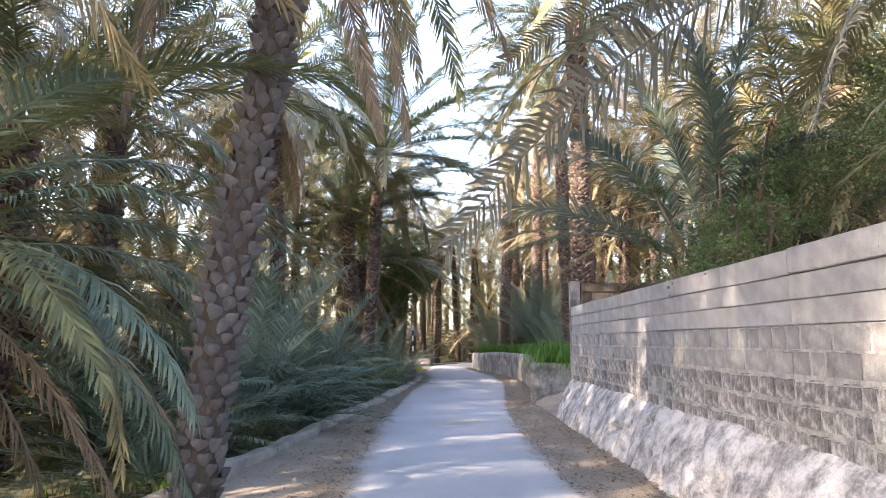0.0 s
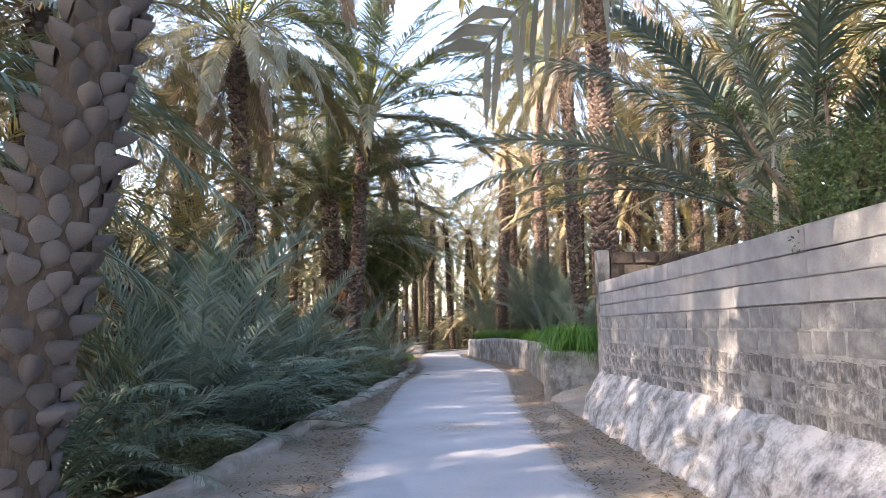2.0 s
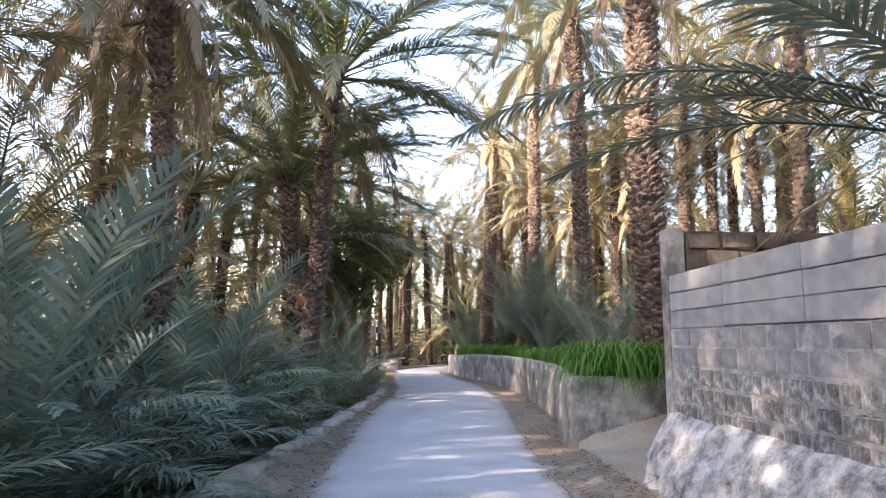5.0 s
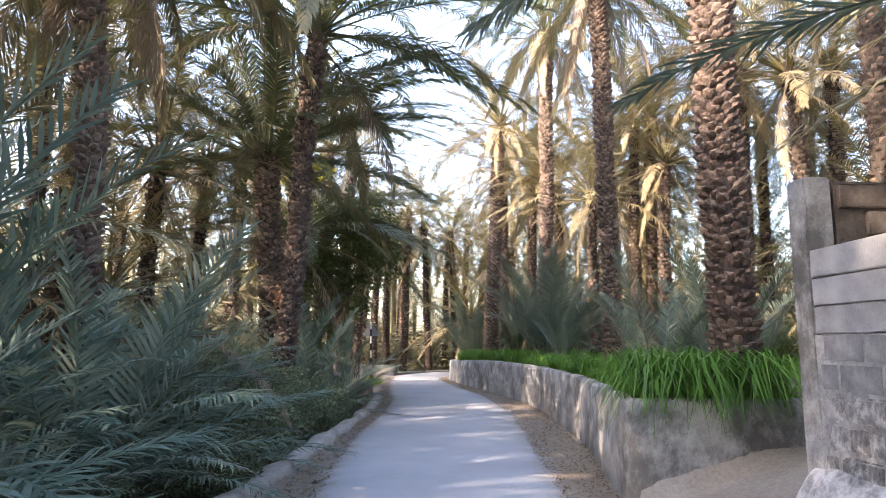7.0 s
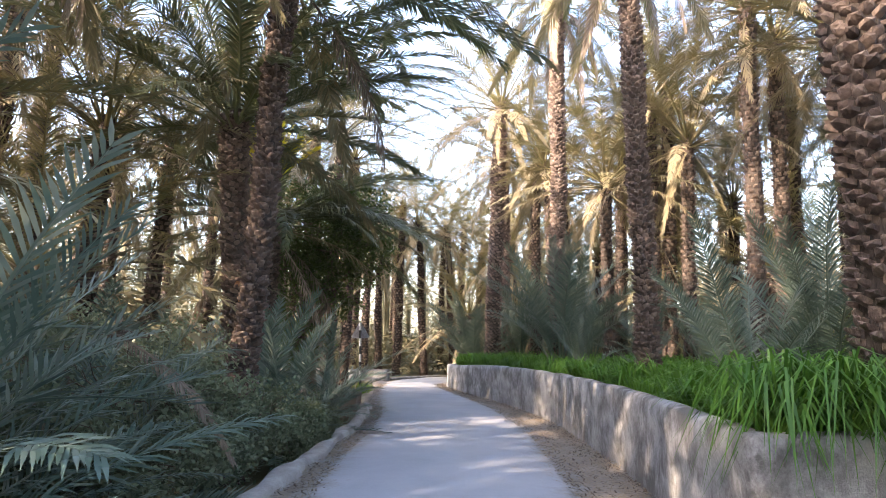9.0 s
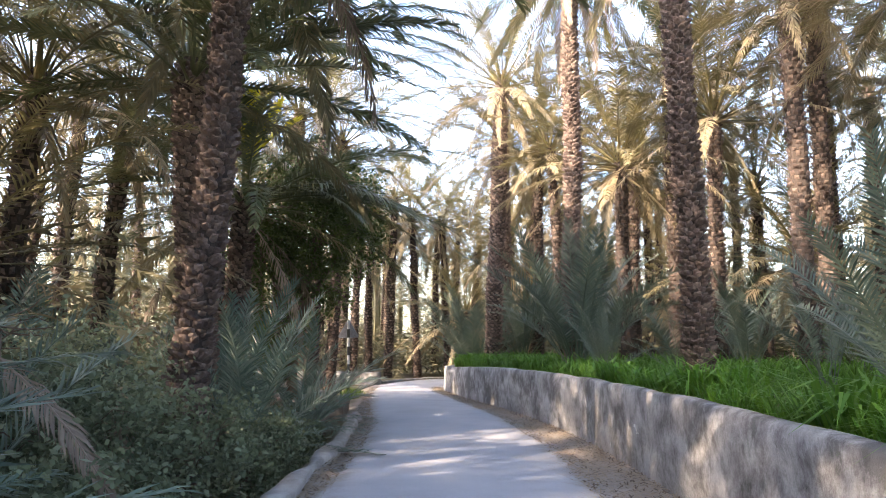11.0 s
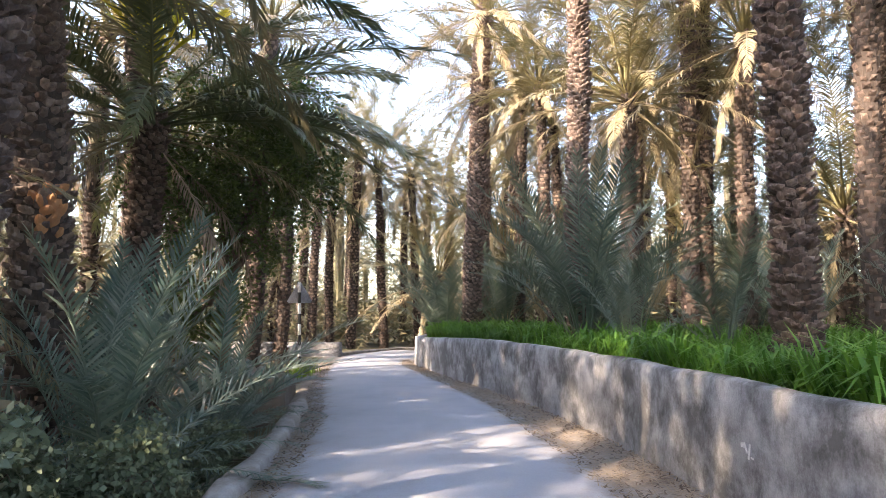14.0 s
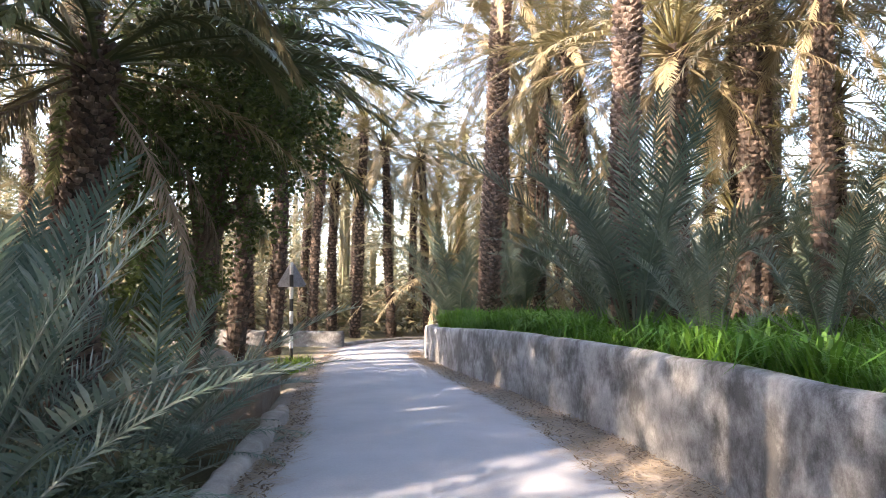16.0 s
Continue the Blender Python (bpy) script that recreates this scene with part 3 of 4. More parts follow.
def crown(palm, at, rnd, scale=1.0, up=10, mid=16, low=14, old=12, dead=6, heart=0, young=0, spear=0, wide=0, skirt=0.12, turn=None, fronds=None):
    """Hangs fronds round the top of a palm, each an object, by attitude from the heart outwards."""
    k = 0
    for kind, count, drop in (("heart", heart, -0.15), ("up", up, 0.0), ("young", young, 0.0), ("spear", spear, 0.0), ("mid", mid, 0.12), ("wide", wide, 0.2), ("low", low, 0.25), ("old", old, 0.36), ("dead", dead, 0.5)):
        for i in range(count):
            a = k * 137.508 + rnd.uniform(-12, 12) + (turn or 0)
            k += 1
            s = scale * rnd.uniform(0.85, 1.12)
            o = Vector((-math.sin(radians(a)), math.cos(radians(a)), 0)) * skirt
            m = Matrix.Translation(at + o + Vector((0, 0, -drop * scale + rnd.uniform(-0.06, 0.06)))) @ pose(0, 0, 0, rnd.uniform(-7, 7), rnd.uniform(-14, 14), a) @ Matrix.Diagonal((s, s, s, 1))
            piece("frond", rnd.choice((fronds or FR)[kind]), palm, m)


def palm(x, y, h, label, seed, lean=(0, 0, 0), r=(0.22, 0.19), z=None, material=None, scale=1.0, name="date_palm", group="date palms of the grove", trunk=None, **kw):
    """A date palm: trunk with leaf bases, and a crown of fronds."""
    rnd = random.Random(seed)
    ob = new(name)
    ob.matrix_basis = pose(x, y, height(x, y) if z is None else z)
    tagged(ob, label, "palm tree", group)
    if h > 0.25:
        me, c_at, r_at = trunk or trunk_mesh(h, r[0], r[1], lean, seed, material or BARK_BROWN)
        piece("trunk", me, ob)
        top = c_at(h)
    else:
        top = Vector((0, 0, max(h, 0.05)))
    crown(ob, top, rnd, scale, **kw)
    return ob


# ---- the named palms by the path ----
TALL = "tall date palm with a rough brown trunk and arching fronds"
palm(3.68, 16.3, 9.6, "thick-trunked date palm, sunlit bark, behind the garden wall", 1, (0.0, 0, 0), (0.225, 0.205), z=0.8)
palm(4.75, 23.9, 10.7, "tall date palm leaning over the garden wall", 2, (-0.16, 0, 0.02), (0.195, 0.175))
palm(4.48, 30.3, 12.2, "tall date palm rising from a clump of young fronds", 3, (0.22, 0, 0.05), (0.20, 0.18))
palm(3.75, 38.9, 12.0, TALL, 4, (0.5, 0, 0), (0.30, 0.27), up=10, mid=18, old=14, scale=1.2, fronds=FAR)
palm(4.9, 42.5, 11.5, TALL, 14, (0.1, 0, 0), (0.22, 0.2), up=10, mid=18, old=14, scale=1.2, fronds=FAR)
palm(-2.72, 21.8, 9.0, "tall dark-trunked date palm with yellow frond bases", 5, (0.52, 0.0, 0.0), (0.185, 0.16), heart=12, scale=1.2, up=14, mid=16, wide=22, low=4, old=5, dead=1)
stout = trunk_mesh(7.0, 0.29, 0.27, (-0.48, 0, 0), 6, BARK_BROWN)
short_palm = palm(-3.4, 25.0, 7.0, "short thick date palm with wide crown and torn bark", 6, trunk=stout, scale=1.2, up=16, mid=8, wide=26, low=2, old=2, dead=0)
palm(-4.5, 18.0, 9.7, "tall date palm hung with a skirt of dry fronds", 7, (-0.65, 0, 0), (0.175, 0.16), heart=5, low=18, dead=12, old=32, scale=1.1)
heart_palm = palm(-3.95, 29.5, 5.8, "short date palm with a yellow heart, brightened as if sunlit", 8, (0.0, 0, 0), (0.27, 0.25), scale=1.3, up=0, mid=3, wide=22, dead=4, low=10, old=6)
for k in range(28):
    piece("frond", FR["heart"][k % 3], heart_palm, Matrix.Translation((0.1, -0.1, 6.6)) @ pose(0, 0, 0, 0, 0, k * 137.5) @ Matrix.Diagonal((1.35, 1.35, 1.35, 1)), "yellow young frond, brightened as if sunlit")
SWEEP = pool("sweeping", [(4.9, 34, 52, 104, 0.48, 0.038), (5.0, 22, 48, 104, 0.48, 0.038), (4.8, 12, 50, 104, 0.48, 0.038), (4.9, 46, 60, 104, 0.48, 0.038)], LEAF_GREEN, start=0.16, hang=0.3, v_up=0.25, sweep=0.02)
for k, a in enumerate((-82, -104, -64, -122, -92, -50, -75, -112, -140)):
    piece("frond", SWEEP[3 * (k % 2)], short_palm, Matrix.Translation((-0.4, 0, 6.95 - 0.05 * (k % 3))) @ pose(0, 0, 0, 0, 12 * (-1) ** k, a) @ Matrix.Diagonal((1.1, 1.1, 1.1, 1)))
for k, a in enumerate((-70, -95, -116, -55, -84, -132)):
    piece("frond", SWEEP[(k + 1) % 4], heart_palm, Matrix.Translation((0.05, 0, 5.7)) @ pose(0, 0, 0, -8, 12 * (-1) ** k, a))
torn_mesh = mesh_of("leaf_base", BOOT_V, BOOT_F, PEELED)
for mt in boots(3.55, stout[2], stout[1], 0.09, 12, 0.13, 0.12, 0.12, random.Random(61), 2.9):
    out = mt.translation - stout[1](mt.translation.z)
    if out.x > 0.02 and out.y < -0.10 and abs(mt.translation.z - 3.15) < 0.28:
        piece("leaf_base", torn_mesh, short_palm, mt, "torn orange leaf base")

# the leaning palm beside the path, its leaf bases one by one
near_palm = new("date_palm")
near_palm.matrix_basis = pose(-2.23, 5.8, height(-2.23, 5.8))
tagged(near_palm, "leaning grey date palm covered with diamond-shaped leaf bases", "palm tree", "date palms of the grove")
near_trunk, near_c, near_r = trunk_mesh(7.5, 0.185, 0.15, (0.85, 0.05, 0.0), 11, BARK_GREY, with_boots=False)
piece("trunk", near_trunk, near_palm)
boot_mesh = mesh_of("leaf_base", BOOT_V, BOOT_F, BARK_GREY, True)
for i, mt in enumerate(boots(6.2, near_r, near_c, 0.112, 7, 0.132, 0.122, 0.078, random.Random(12))):
    if i < 330:
        piece("leaf_base", boot_mesh, near_palm, mt)
crown(near_palm, near_c(7.5), random.Random(13), 1.05)

# palms behind the block wall and off the path's west side, whose crowns hang into the way
over_palm = palm(4.5, 10.3, 2.5, "low date palm spreading its fronds over the block wall", 21, z=0.3, r=(0.26, 0.24), young=0, up=9, mid=11, low=0, old=0, dead=0, scale=1.05, fronds=DEEP)
wall_palm = palm(4.5, 5.0, 5.1, "date palm behind the block wall with long drooping fronds", 22, z=0.3, up=10, mid=8, low=2, old=4, dead=0)
palm(7.2, 8.6, 4.5, "date palm crowded behind the block wall", 24, z=0.4, r=(0.26, 0.24))
low_palm = palm(-5.3, 6.0, 3.2, "low grey-green date palm with drooping fronds", 23, r=(0.28, 0.26), scale=1.05, young=4, up=4, mid=10, low=9, old=3, dead=6)
palm(-6.8, 9.6, 5.6, "date palm with crowded drooping fronds", 25, r=(0.26, 0.24), scale=1.1, up=6, mid=9, low=4, old=2, dead=2)

FAN = [frond_mesh("frond_drooping", L, e, d, 84, 0.50, 0.034, LEAF_TEAL, 80 + i, v_up=0.1, hang=0.45, sweep=0.05) for i, (L, e, d) in enumerate([(4.3, 30, 74), (4.0, 14, 66)])]
for i, a in enumerate((-52, -70, -88, -105, -62, -95)):
    piece("frond", FAN[i % 2], low_palm, Matrix.Translation((0.1, 0, 3.3 - 0.12 * i)) @ pose(0, 0, 0, 4 - 5 * i, 6 * (-1) ** i, a))
for i, a in enumerate((-72, -86, -60)):
    piece("frond", FR["dead"][i], low_palm, Matrix.Translation((0.35, 0, 2.9 - 0.2 * i)) @ pose(0, 0, 0, 20, 0, a), "dry reddish-brown frond")
LONG = frond_mesh("frond_long", 5.6, -22, 34, 104, 0.56, 0.034, LEAF_GREY_SHADED, 77, v_up=0.1, hang=0.3, sweep=0.0, start=0.06, r0=0.03, twist=-0.9, spread=92)
piece("frond", LONG, wall_palm, Matrix.Translation((-0.1, -0.2, 5.1)) @ pose(0, 0, 0, 0, 0, 101), "long drooping olive-grey frond, darkened for shade")
for k, (rx, rz) in enumerate(((16, 86), (8, 112), (-6, 124), (24, 70))):
    piece("frond", LONG, wall_palm, Matrix.Translation((0, 0, 5.1)) @ pose(0, 0, 0, rx, 0, rz) @ Matrix.Diagonal((*[0.62 + 0.05 * k] * 3, 1)))
REACH = frond_mesh("frond_reaching", 5.3, 38, 66, 92, 0.52, 0.036, LEAF_DEEP, 78, v_up=0.2, hang=0.5, sweep=0.0)
piece("frond", REACH, over_palm, Matrix.Translation((-0.1, 0, 2.45)) @ pose(0, 0, 0, 0, 0, 58))
piece("frond", REACH, over_palm, Matrix.Translation((-0.1, 0, 2.6)) @ pose(0, 0, 0, 16, 0, 84))

# young palms along the kerb, trunkless
YOUNG = "clump of grey-green young date fronds beside the kerb"
for i, (x, y, s, n) in enumerate([(-4.3, 9.6, 1.1, 22), (-3.9, 12.6, 1.3, 30), (-3.5, 15.6, 1.15, 28), (-5.2, 14.4, 1.5, 22), (-3.4, 18.3, 0.85, 18), (-6.2, 11.5, 1.4, 22),
                                  (-2.5, 24.2, 1.0, 26), (-2.1, 26.8, 0.85, 24), (-3.4, 26.2, 1.05, 22), (-2.3, 29.2, 0.6, 16), (-5.5, 23.0, 1.3, 24), (-6.0, 17.5, 1.4, 24), (-5.5, 27.5, 1.2, 20)]):
    young = palm(x, y, 0.1, YOUNG, 40 + i, scale=s, name="young_palm", group="young palms along the kerb", young=n, up=0, mid=0, low=1, old=0, dead=1, skirt=0.1)
    if i < 4:
        for k in range(8):
            piece("frond", FR["reach"][k % 3], young, Matrix.Translation((0.1, 0, 0.25)) @ pose(0, 0, 0, 14 - 7 * (k % 4), 10 * (-1) ** k, -165 + 22 * k + 9 * i % 13) @ Matrix.Diagonal((*[0.78 * (1 + 0.06 * (k % 3))] * 3, 1)))
    if i in (0, 1, 2, 3, 6, 7):
        for k in range(5):
            piece("frond", FR["arch"][k % 2], young, Matrix.Translation((0.1, 0, 0.2)) @ pose(0, 0, 0, -6 * (k % 3), 8 * (-1) ** k, -150 + 30 * k + 7 * i % 11) @ Matrix.Diagonal((*[s * (0.62 if i < 4 else 0.5)] * 3, 1)))
for i, (x, y, s, n) in enumerate([(4.8, 18.6, 0.8, 14), (3.5, 18.0, 0.6, 10), (4.4, 27.4, 0.55, 10), (4.5, 29.9, 1.2, 32), (6.4, 28.0, 0.7, 10), (3.2, 40.8, 1.25, 26), (5.4, 41, 1.2, 22),
                                  (8.3, 28.6, 0.8, 12), (5.8, 34.5, 1.1, 18), (11, 34, 1.2, 16), (8.5, 40, 1.2, 16), (10.2, 27.0, 0.8, 12), (7.6, 24.9, 0.6, 9)]):
    palm(x, y, 0.1, "clump of upright young date fronds in green grass", 60 + i, scale=s, name="young_palm", group="young palms in the grass", spear=n, up=0, mid=0, low=0, old=0, dead=0, skirt=0.12)

# ---- the grove around ----
SHARED = [trunk_mesh(h, r, r - 0.03, (l, 0, 0), 200 + i, BARK_BROWN, dz=0.15, per=8, far=True) for i, (h, r, l) in enumerate([(8.0, 0.21, 0.3), (9.0, 0.20, -0.4), (10.0, 0.22, 0.2), (7.0, 0.22, 0.0), (11.0, 0.23, 0.3), (3.6, 0.25, 0.1)])]
HS = [8.0, 9.0, 10.0, 7.0, 11.0, 3.6]
# palms beside and behind the start stand out of view, added for shade
grove = [(8.84, 20.2, 2), (11.4, 26.0, 1), (11.5, 30.0, 4), (8.6, 36.5, 0), (11.3, 38.0, 4), (13.5, 19.0, 3), (14.0, 23.0, 4), (14.0, 33.0, 2), (7.2, 33.5, 3),
         (15.5, 28.0, 0), (17.5, 21.0, 2), (14.5, 43.0, 1), (18.0, 36.0, 4), (20.0, 29.0, 3), (10.5, 15.6, 0), (3.0, 50.5, 1), (7.5, 48.5, 4), (11.0, 46.5, 3), (15.5, 50.0, 2),
         (-0.42, 48.3, 2), (1.15, 48.6, 1), (-1.55, 49.0, 3), (-2.3, 47.2, 0), (-0.6, 56.0, 3), (2.6, 57.0, 2), (-4.6, 46.0, 1), (-3.4, 54.0, 4), (5.0, 55.0, 0), (-8.0, 51.0, 2),
         (-5.2, 33.0, 1), (-4.4, 38.5, 4), (-7.2, 29.5, 0), (-7.8, 36.5, 2), (-8.5, 23.5, 1), (-8.6, 16.0, 3), (-9.8, 12.0, 2), (-7.4, 13.2, 0), (-10.5, 29.0, 4), (-11.5, 20.0, 2),
         (-12.5, 36.0, 3), (-11.5, 43.0, 1), (-13.0, 7.5, 4), (-8.6, 4.8, 1), (-12.5, 14.5, 0), (-15.0, 25.0, 1), (-6.5, 0.5, 2), (-10.5, -0.5, 3), (9.5, 3.0, 1), (8.2, 12.6, 4),
         (12.5, 9.0, 0), (6.5, -3.5, 2), (-8.0, -5.0, 4), (-13.0, -4.5, 1), (-16.0, 2.0, 3), (-16.5, 11.0, 2), (-15.5, 18.0, 4), (-4.0, -4.5, 1), (-9.0, 8.6, 0), (-6.9, 25.5, 3),
         # first five here: unseen, added to keep sun off the block wall
         (-4.8, 1.4, 3), (-6.3, 3.4, 0), (-3.6, -1.8, 1), (-8.3, 6.4, 3), (-2.8, -6.5, 0), (-2.6, 39.0, 2), (-2.9, 35.2, 2), (13.0, 27.2, 2), (9.9, 34.6, 4), (16.6, 31.5, 1), (12.4, 41.5, 0), (17.5, 45.0, 4), (10.0, 52.0, 2), (21.0, 38.0, 1), (13.6, 36.4, 3), (20.5, 24.5, 0), (6.6, 38.6, 1), (17.2, 25.2, 4), (-6.6, 40.5, 0), (5.6, 45.5, 3), (8.5, 43.0, 1), (9.2, 31.6, 0),
         (7.6, 6.4, 5), (6.4, 10.9, 5), (9.2, 9.8, 5), (6.6, 3.4, 5), (-8.6, 12.8, 5), (-7.6, 17.6, 5), (-10.5, 15.2, 5), (-9.2, 21.0, 5), (-12.2, 11.0, 5), (-10.4, 8.2, 5), (-7.6, 24.6, 5), (-12.4, 23.6, 5), (-9.0, 40.0, 5), (12.4, 32.2, 5), (15.4, 36.2, 5), (10.7, 37.0, 5), (13.2, 24.6, 5), (17.0, 28.0, 5), (7.4, 46.4, 5), (12.0, 49.0, 5), (3.6, 47.6, 5), (-4.4, 50.2, 5),
         (8.8, 33.4, 2), (9.5, 28.1, 4), (10.4, 41.2, 4), (4.2, 59.0, 4), (-5.6, 58.0, 2), (-1.0, 61.0, 4), (7.0, 52.5, 2), (9.0, 57.0, 4), (12.5, 54.0, 1), (-6.5, 47.5, 4),
         (-9.5, 46.0, 2), (-9.6, 26.0, 2), (-10.2, 33.4, 2), (6.4, 42.6, 4), (13.0, 45.5, 2)]
for i, (x, y, k) in enumerate(grove):
    # mostly unseen palms left of the start get fuller crowns to block the sun
    n = dict(up=10, mid=16, low=16, old=12, dead=5) if x < 0 and y < 8.7 else dict(up=7, mid=12, low=11, old=7, dead=3) if x < -5 else dict(up=7, mid=10, low=9, old=5, dead=2) if x < 0 else dict(up=8, mid=13, low=13, old=9, dead=3)
    palm(x, y, HS[k], TALL, 300 + i, trunk=SHARED[k], scale=1.0 + 0.1 * (i % 3), turn=i * 40, fronds=FAR, **n)


def far_growth(name, label, category, spots, seed):
    """Palms and undergrowth too far to count, as one mesh: thin trunks and simple fronds."""
    rnd = random.Random(seed)
    vs, fs = [], []
    for x, y, h, n, s in spots:
        if h > 1:
            for j in range(2):
                b = len(vs)
                vs += [(x + 0.25 * math.cos(i * 1.047) * (1 - 0.2 * j), y + 0.25 * math.sin(i * 1.047) * (1 - 0.2 * j), h * j - 0.3 * (1 - j)) for i in range(6)]
            fs += [(b - 6 + i, b - 6 + (i + 1) % 6, b + (i + 1) % 6, b + i) for i in range(6)]
        for k in range(n):
            a, e = k * 2.4 + rnd.uniform(-0.3, 0.3), (rnd.uniform(-50, 75) if h > 1 else rnd.uniform(20, 80))
            q, prev, L = Vector((x, y, h)), None, 4.2 * s * rnd.uniform(0.8, 1.1)
            for j in range(9):
                ee = radians(e - (85 if e > -20 else 40) * (j / 8) ** 1.2)
                t = Vector((math.cos(a) * math.cos(ee), math.sin(a) * math.cos(ee), math.sin(ee)))
                side = Vector((-math.sin(a), math.cos(a), 0))
                if j > 0:
                    for sg in (1, -1):
                        for m in (0.0, 0.5):
                            o = q + t * L / 8 * m
                            l = 0.55 * s * (1 - 0.5 * j / 8)
                            d = (t * 0.7 + side * sg + Vector((0, 0, rnd.uniform(-0.9, 0.5)))).normalized() * l
                            w = t * 0.07 * s
                            b = len(vs)
                            vs += [o - w, o + w, o + d]
                            fs.append((b, b + 1, b + 2))
                q = q + t * L / 8
    me = mesh_of(name, vs, fs, LEAF_FAR)
    return tagged(piece(name, me), label, category, kind="stuff")


rnd = random.Random(17)
spots, low = [], []
for _ in range(1500):
    x, y = rnd.uniform(-48, 52), rnd.uniform(-12, 105)
    near = (-17 < x < 21 and y < 58) or any((x - a) ** 2 + (y - b) ** 2 < 6.5 for a, b, *_ in spots)
    if not near:
        spots.append((x, y, rnd.uniform(4, 11.5), 22, rnd.uniform(0.95, 1.3)))
for _ in range(1000):
    x, y = rnd.uniform(-40, 44), rnd.uniform(0, 85)
    if not ((-7.4 < x < 9 and y < 44) or (8 < x and y < 24) or (-5 < x < 14 and y < 51)):
        low.append((x, y, 0.1, 14, rnd.uniform(0.8, 1.6)))
far_growth("far_grove", "distant date palms crowding the grove", "palm grove", spots, 18)
far_growth("far_undergrowth", "distant undergrowth of young date fronds", "undergrowth", low, 19)


# ---- grass, litter ----
def blades(name, label, category, spots, hgt, wid, material, seed, lie=0.0, arch=0.0):
    rnd = random.Random(seed)
    vs, fs = [], []
    for x, y, z in spots:
        a, h = rnd.uniform(0, 6.283), hgt * rnd.uniform(0.5, 1.25)
        d = Vector((math.cos(a), math.sin(a), 0))
        s = Vector((-d.y, d.x, 0)) * wid * rnd.uniform(0.6, 1.2)
        q = Vector((x, y, z))
        if lie:
            e = q + d * h + Vector((0, 0, rnd.uniform(0.0, lie)))
            b = len(vs)
            vs += [q - s, q + s, e + s * 0.6, e - s * 0.6]
            fs.append((b, b + 1, b + 2, b + 3))
            continue
        k = arch * rnd.uniform(0.3, 1.3)
        m = q + d * h * (0.18 + 0.3 * k) + Vector((0, 0, h * (0.62 - 0.15 * k)))
        e = q + d * h * (rnd.uniform(0.35, 0.75) + 0.35 * k) + Vector((0, 0, h * (rnd.uniform(0.7, 1.0) - 1.1 * k)))
        b = len(vs)
        vs += [q - s * 0.7, q + s * 0.7, m + s, m - s, e]
        fs += [(b, b + 1, b + 2, b + 3), (b + 3, b + 2, b + 4)]
    return tagged(piece(name, mesh_of(name, vs, fs, material)), label, category, kind="stuff")


rnd = random.Random(5)
spots, tall = [], []
while len(spots) + len(tall) < 40000:
    y = 15.9 + 29 * rnd.random() ** 1.2
    p = line(y, PLANTER) if y < 38.2 else 1.75 + 0.9 * (y - 38.2)
    x = p + 0.42 + 9.5 * rnd.random() ** 1.5
    n = noise.noise((x * 0.45, y * 0.45, 9)) + 0.4 * noise.noise((x * 1.6, y * 1.6, 1))
    if n > -0.25 + (0.7 if x > 4.4 and y < 25 else 0.15 if x > 6 else 0):
        (tall if n > 0.12 else spots).append((x, y, height(x, y) - 0.03))
blades("grass", "lush bright green fodder grass behind the garden wall", "grass", spots, 0.56, 0.011, GRASS, 6, arch=0.25)
blades("tall_grass", "tall tufts of broad green fodder grass", "grass", tall, 0.80, 0.016, GRASS, 7, arch=0.4)
roots = [(2.55, 15.98), (2.95, 15.9), (3.15, 16.0), (3.4, 15.88), (3.75, 15.95), (2.75, 16.2), (3.3, 16.2)]
tuft = [(x + rnd.gauss(0, 0.11), max(15.8, y + rnd.gauss(0, 0.1)), 0.93) for x, y in roots for _ in range(190)]
blades("wall_grass", "long green grass spilling over the garden wall", "grass", tuft, 1.0, 0.011, GRASS, 16, arch=0.75)


def verge(y):
    """A place on the dirt beside the path, nearer its edges and the walls' feet."""
    if rnd.random() < 0.45:
        x = line(y, ROAD_L) + 0.15 - abs(rnd.gauss(0, 0.5))
        return None if x < line(min(y, 32), KERB) - 0.1 else x
    lim = 2.3 if y < 15.5 else line(y, PLANTER) - 0.02
    x = line(y, ROAD_R) - 0.15 + abs(rnd.gauss(0, 0.4)) if rnd.random() < 0.6 else lim - abs(rnd.gauss(0, 0.18))
    return None if x > lim else x


spots, bits = [], []
while len(spots) < 14000:
    y = rnd.uniform(3, 40)
    x = verge(y)
    if x is not None:
        (spots if rnd.random() < 0.55 else bits).append((x, y, max(height(x, y), 0.0) + 0.012))
blades("leaf_litter", "brown scraps of dry leaf along the path's edges", "litter", bits, 0.07, 0.012, LITTER, 12, lie=0.02)
blades("straw_litter", "scattered dry palm straw along the path", "litter", spots, 0.26, 0.0045, STRAW, 8, lie=0.04)
spots = [(x, y, height(x, y)) for x, y in ((rnd.uniform(-9, -2.4), rnd.uniform(3, 30)) for _ in range(9000)) if x < line(y, KERB) - 0.6 and noise.noise((x * 0.6, y * 0.6, 2)) > -0.05]
blades("weeds", "sparse low green weeds under the palms", "weeds", spots, 0.16, 0.006, GRASS, 9)


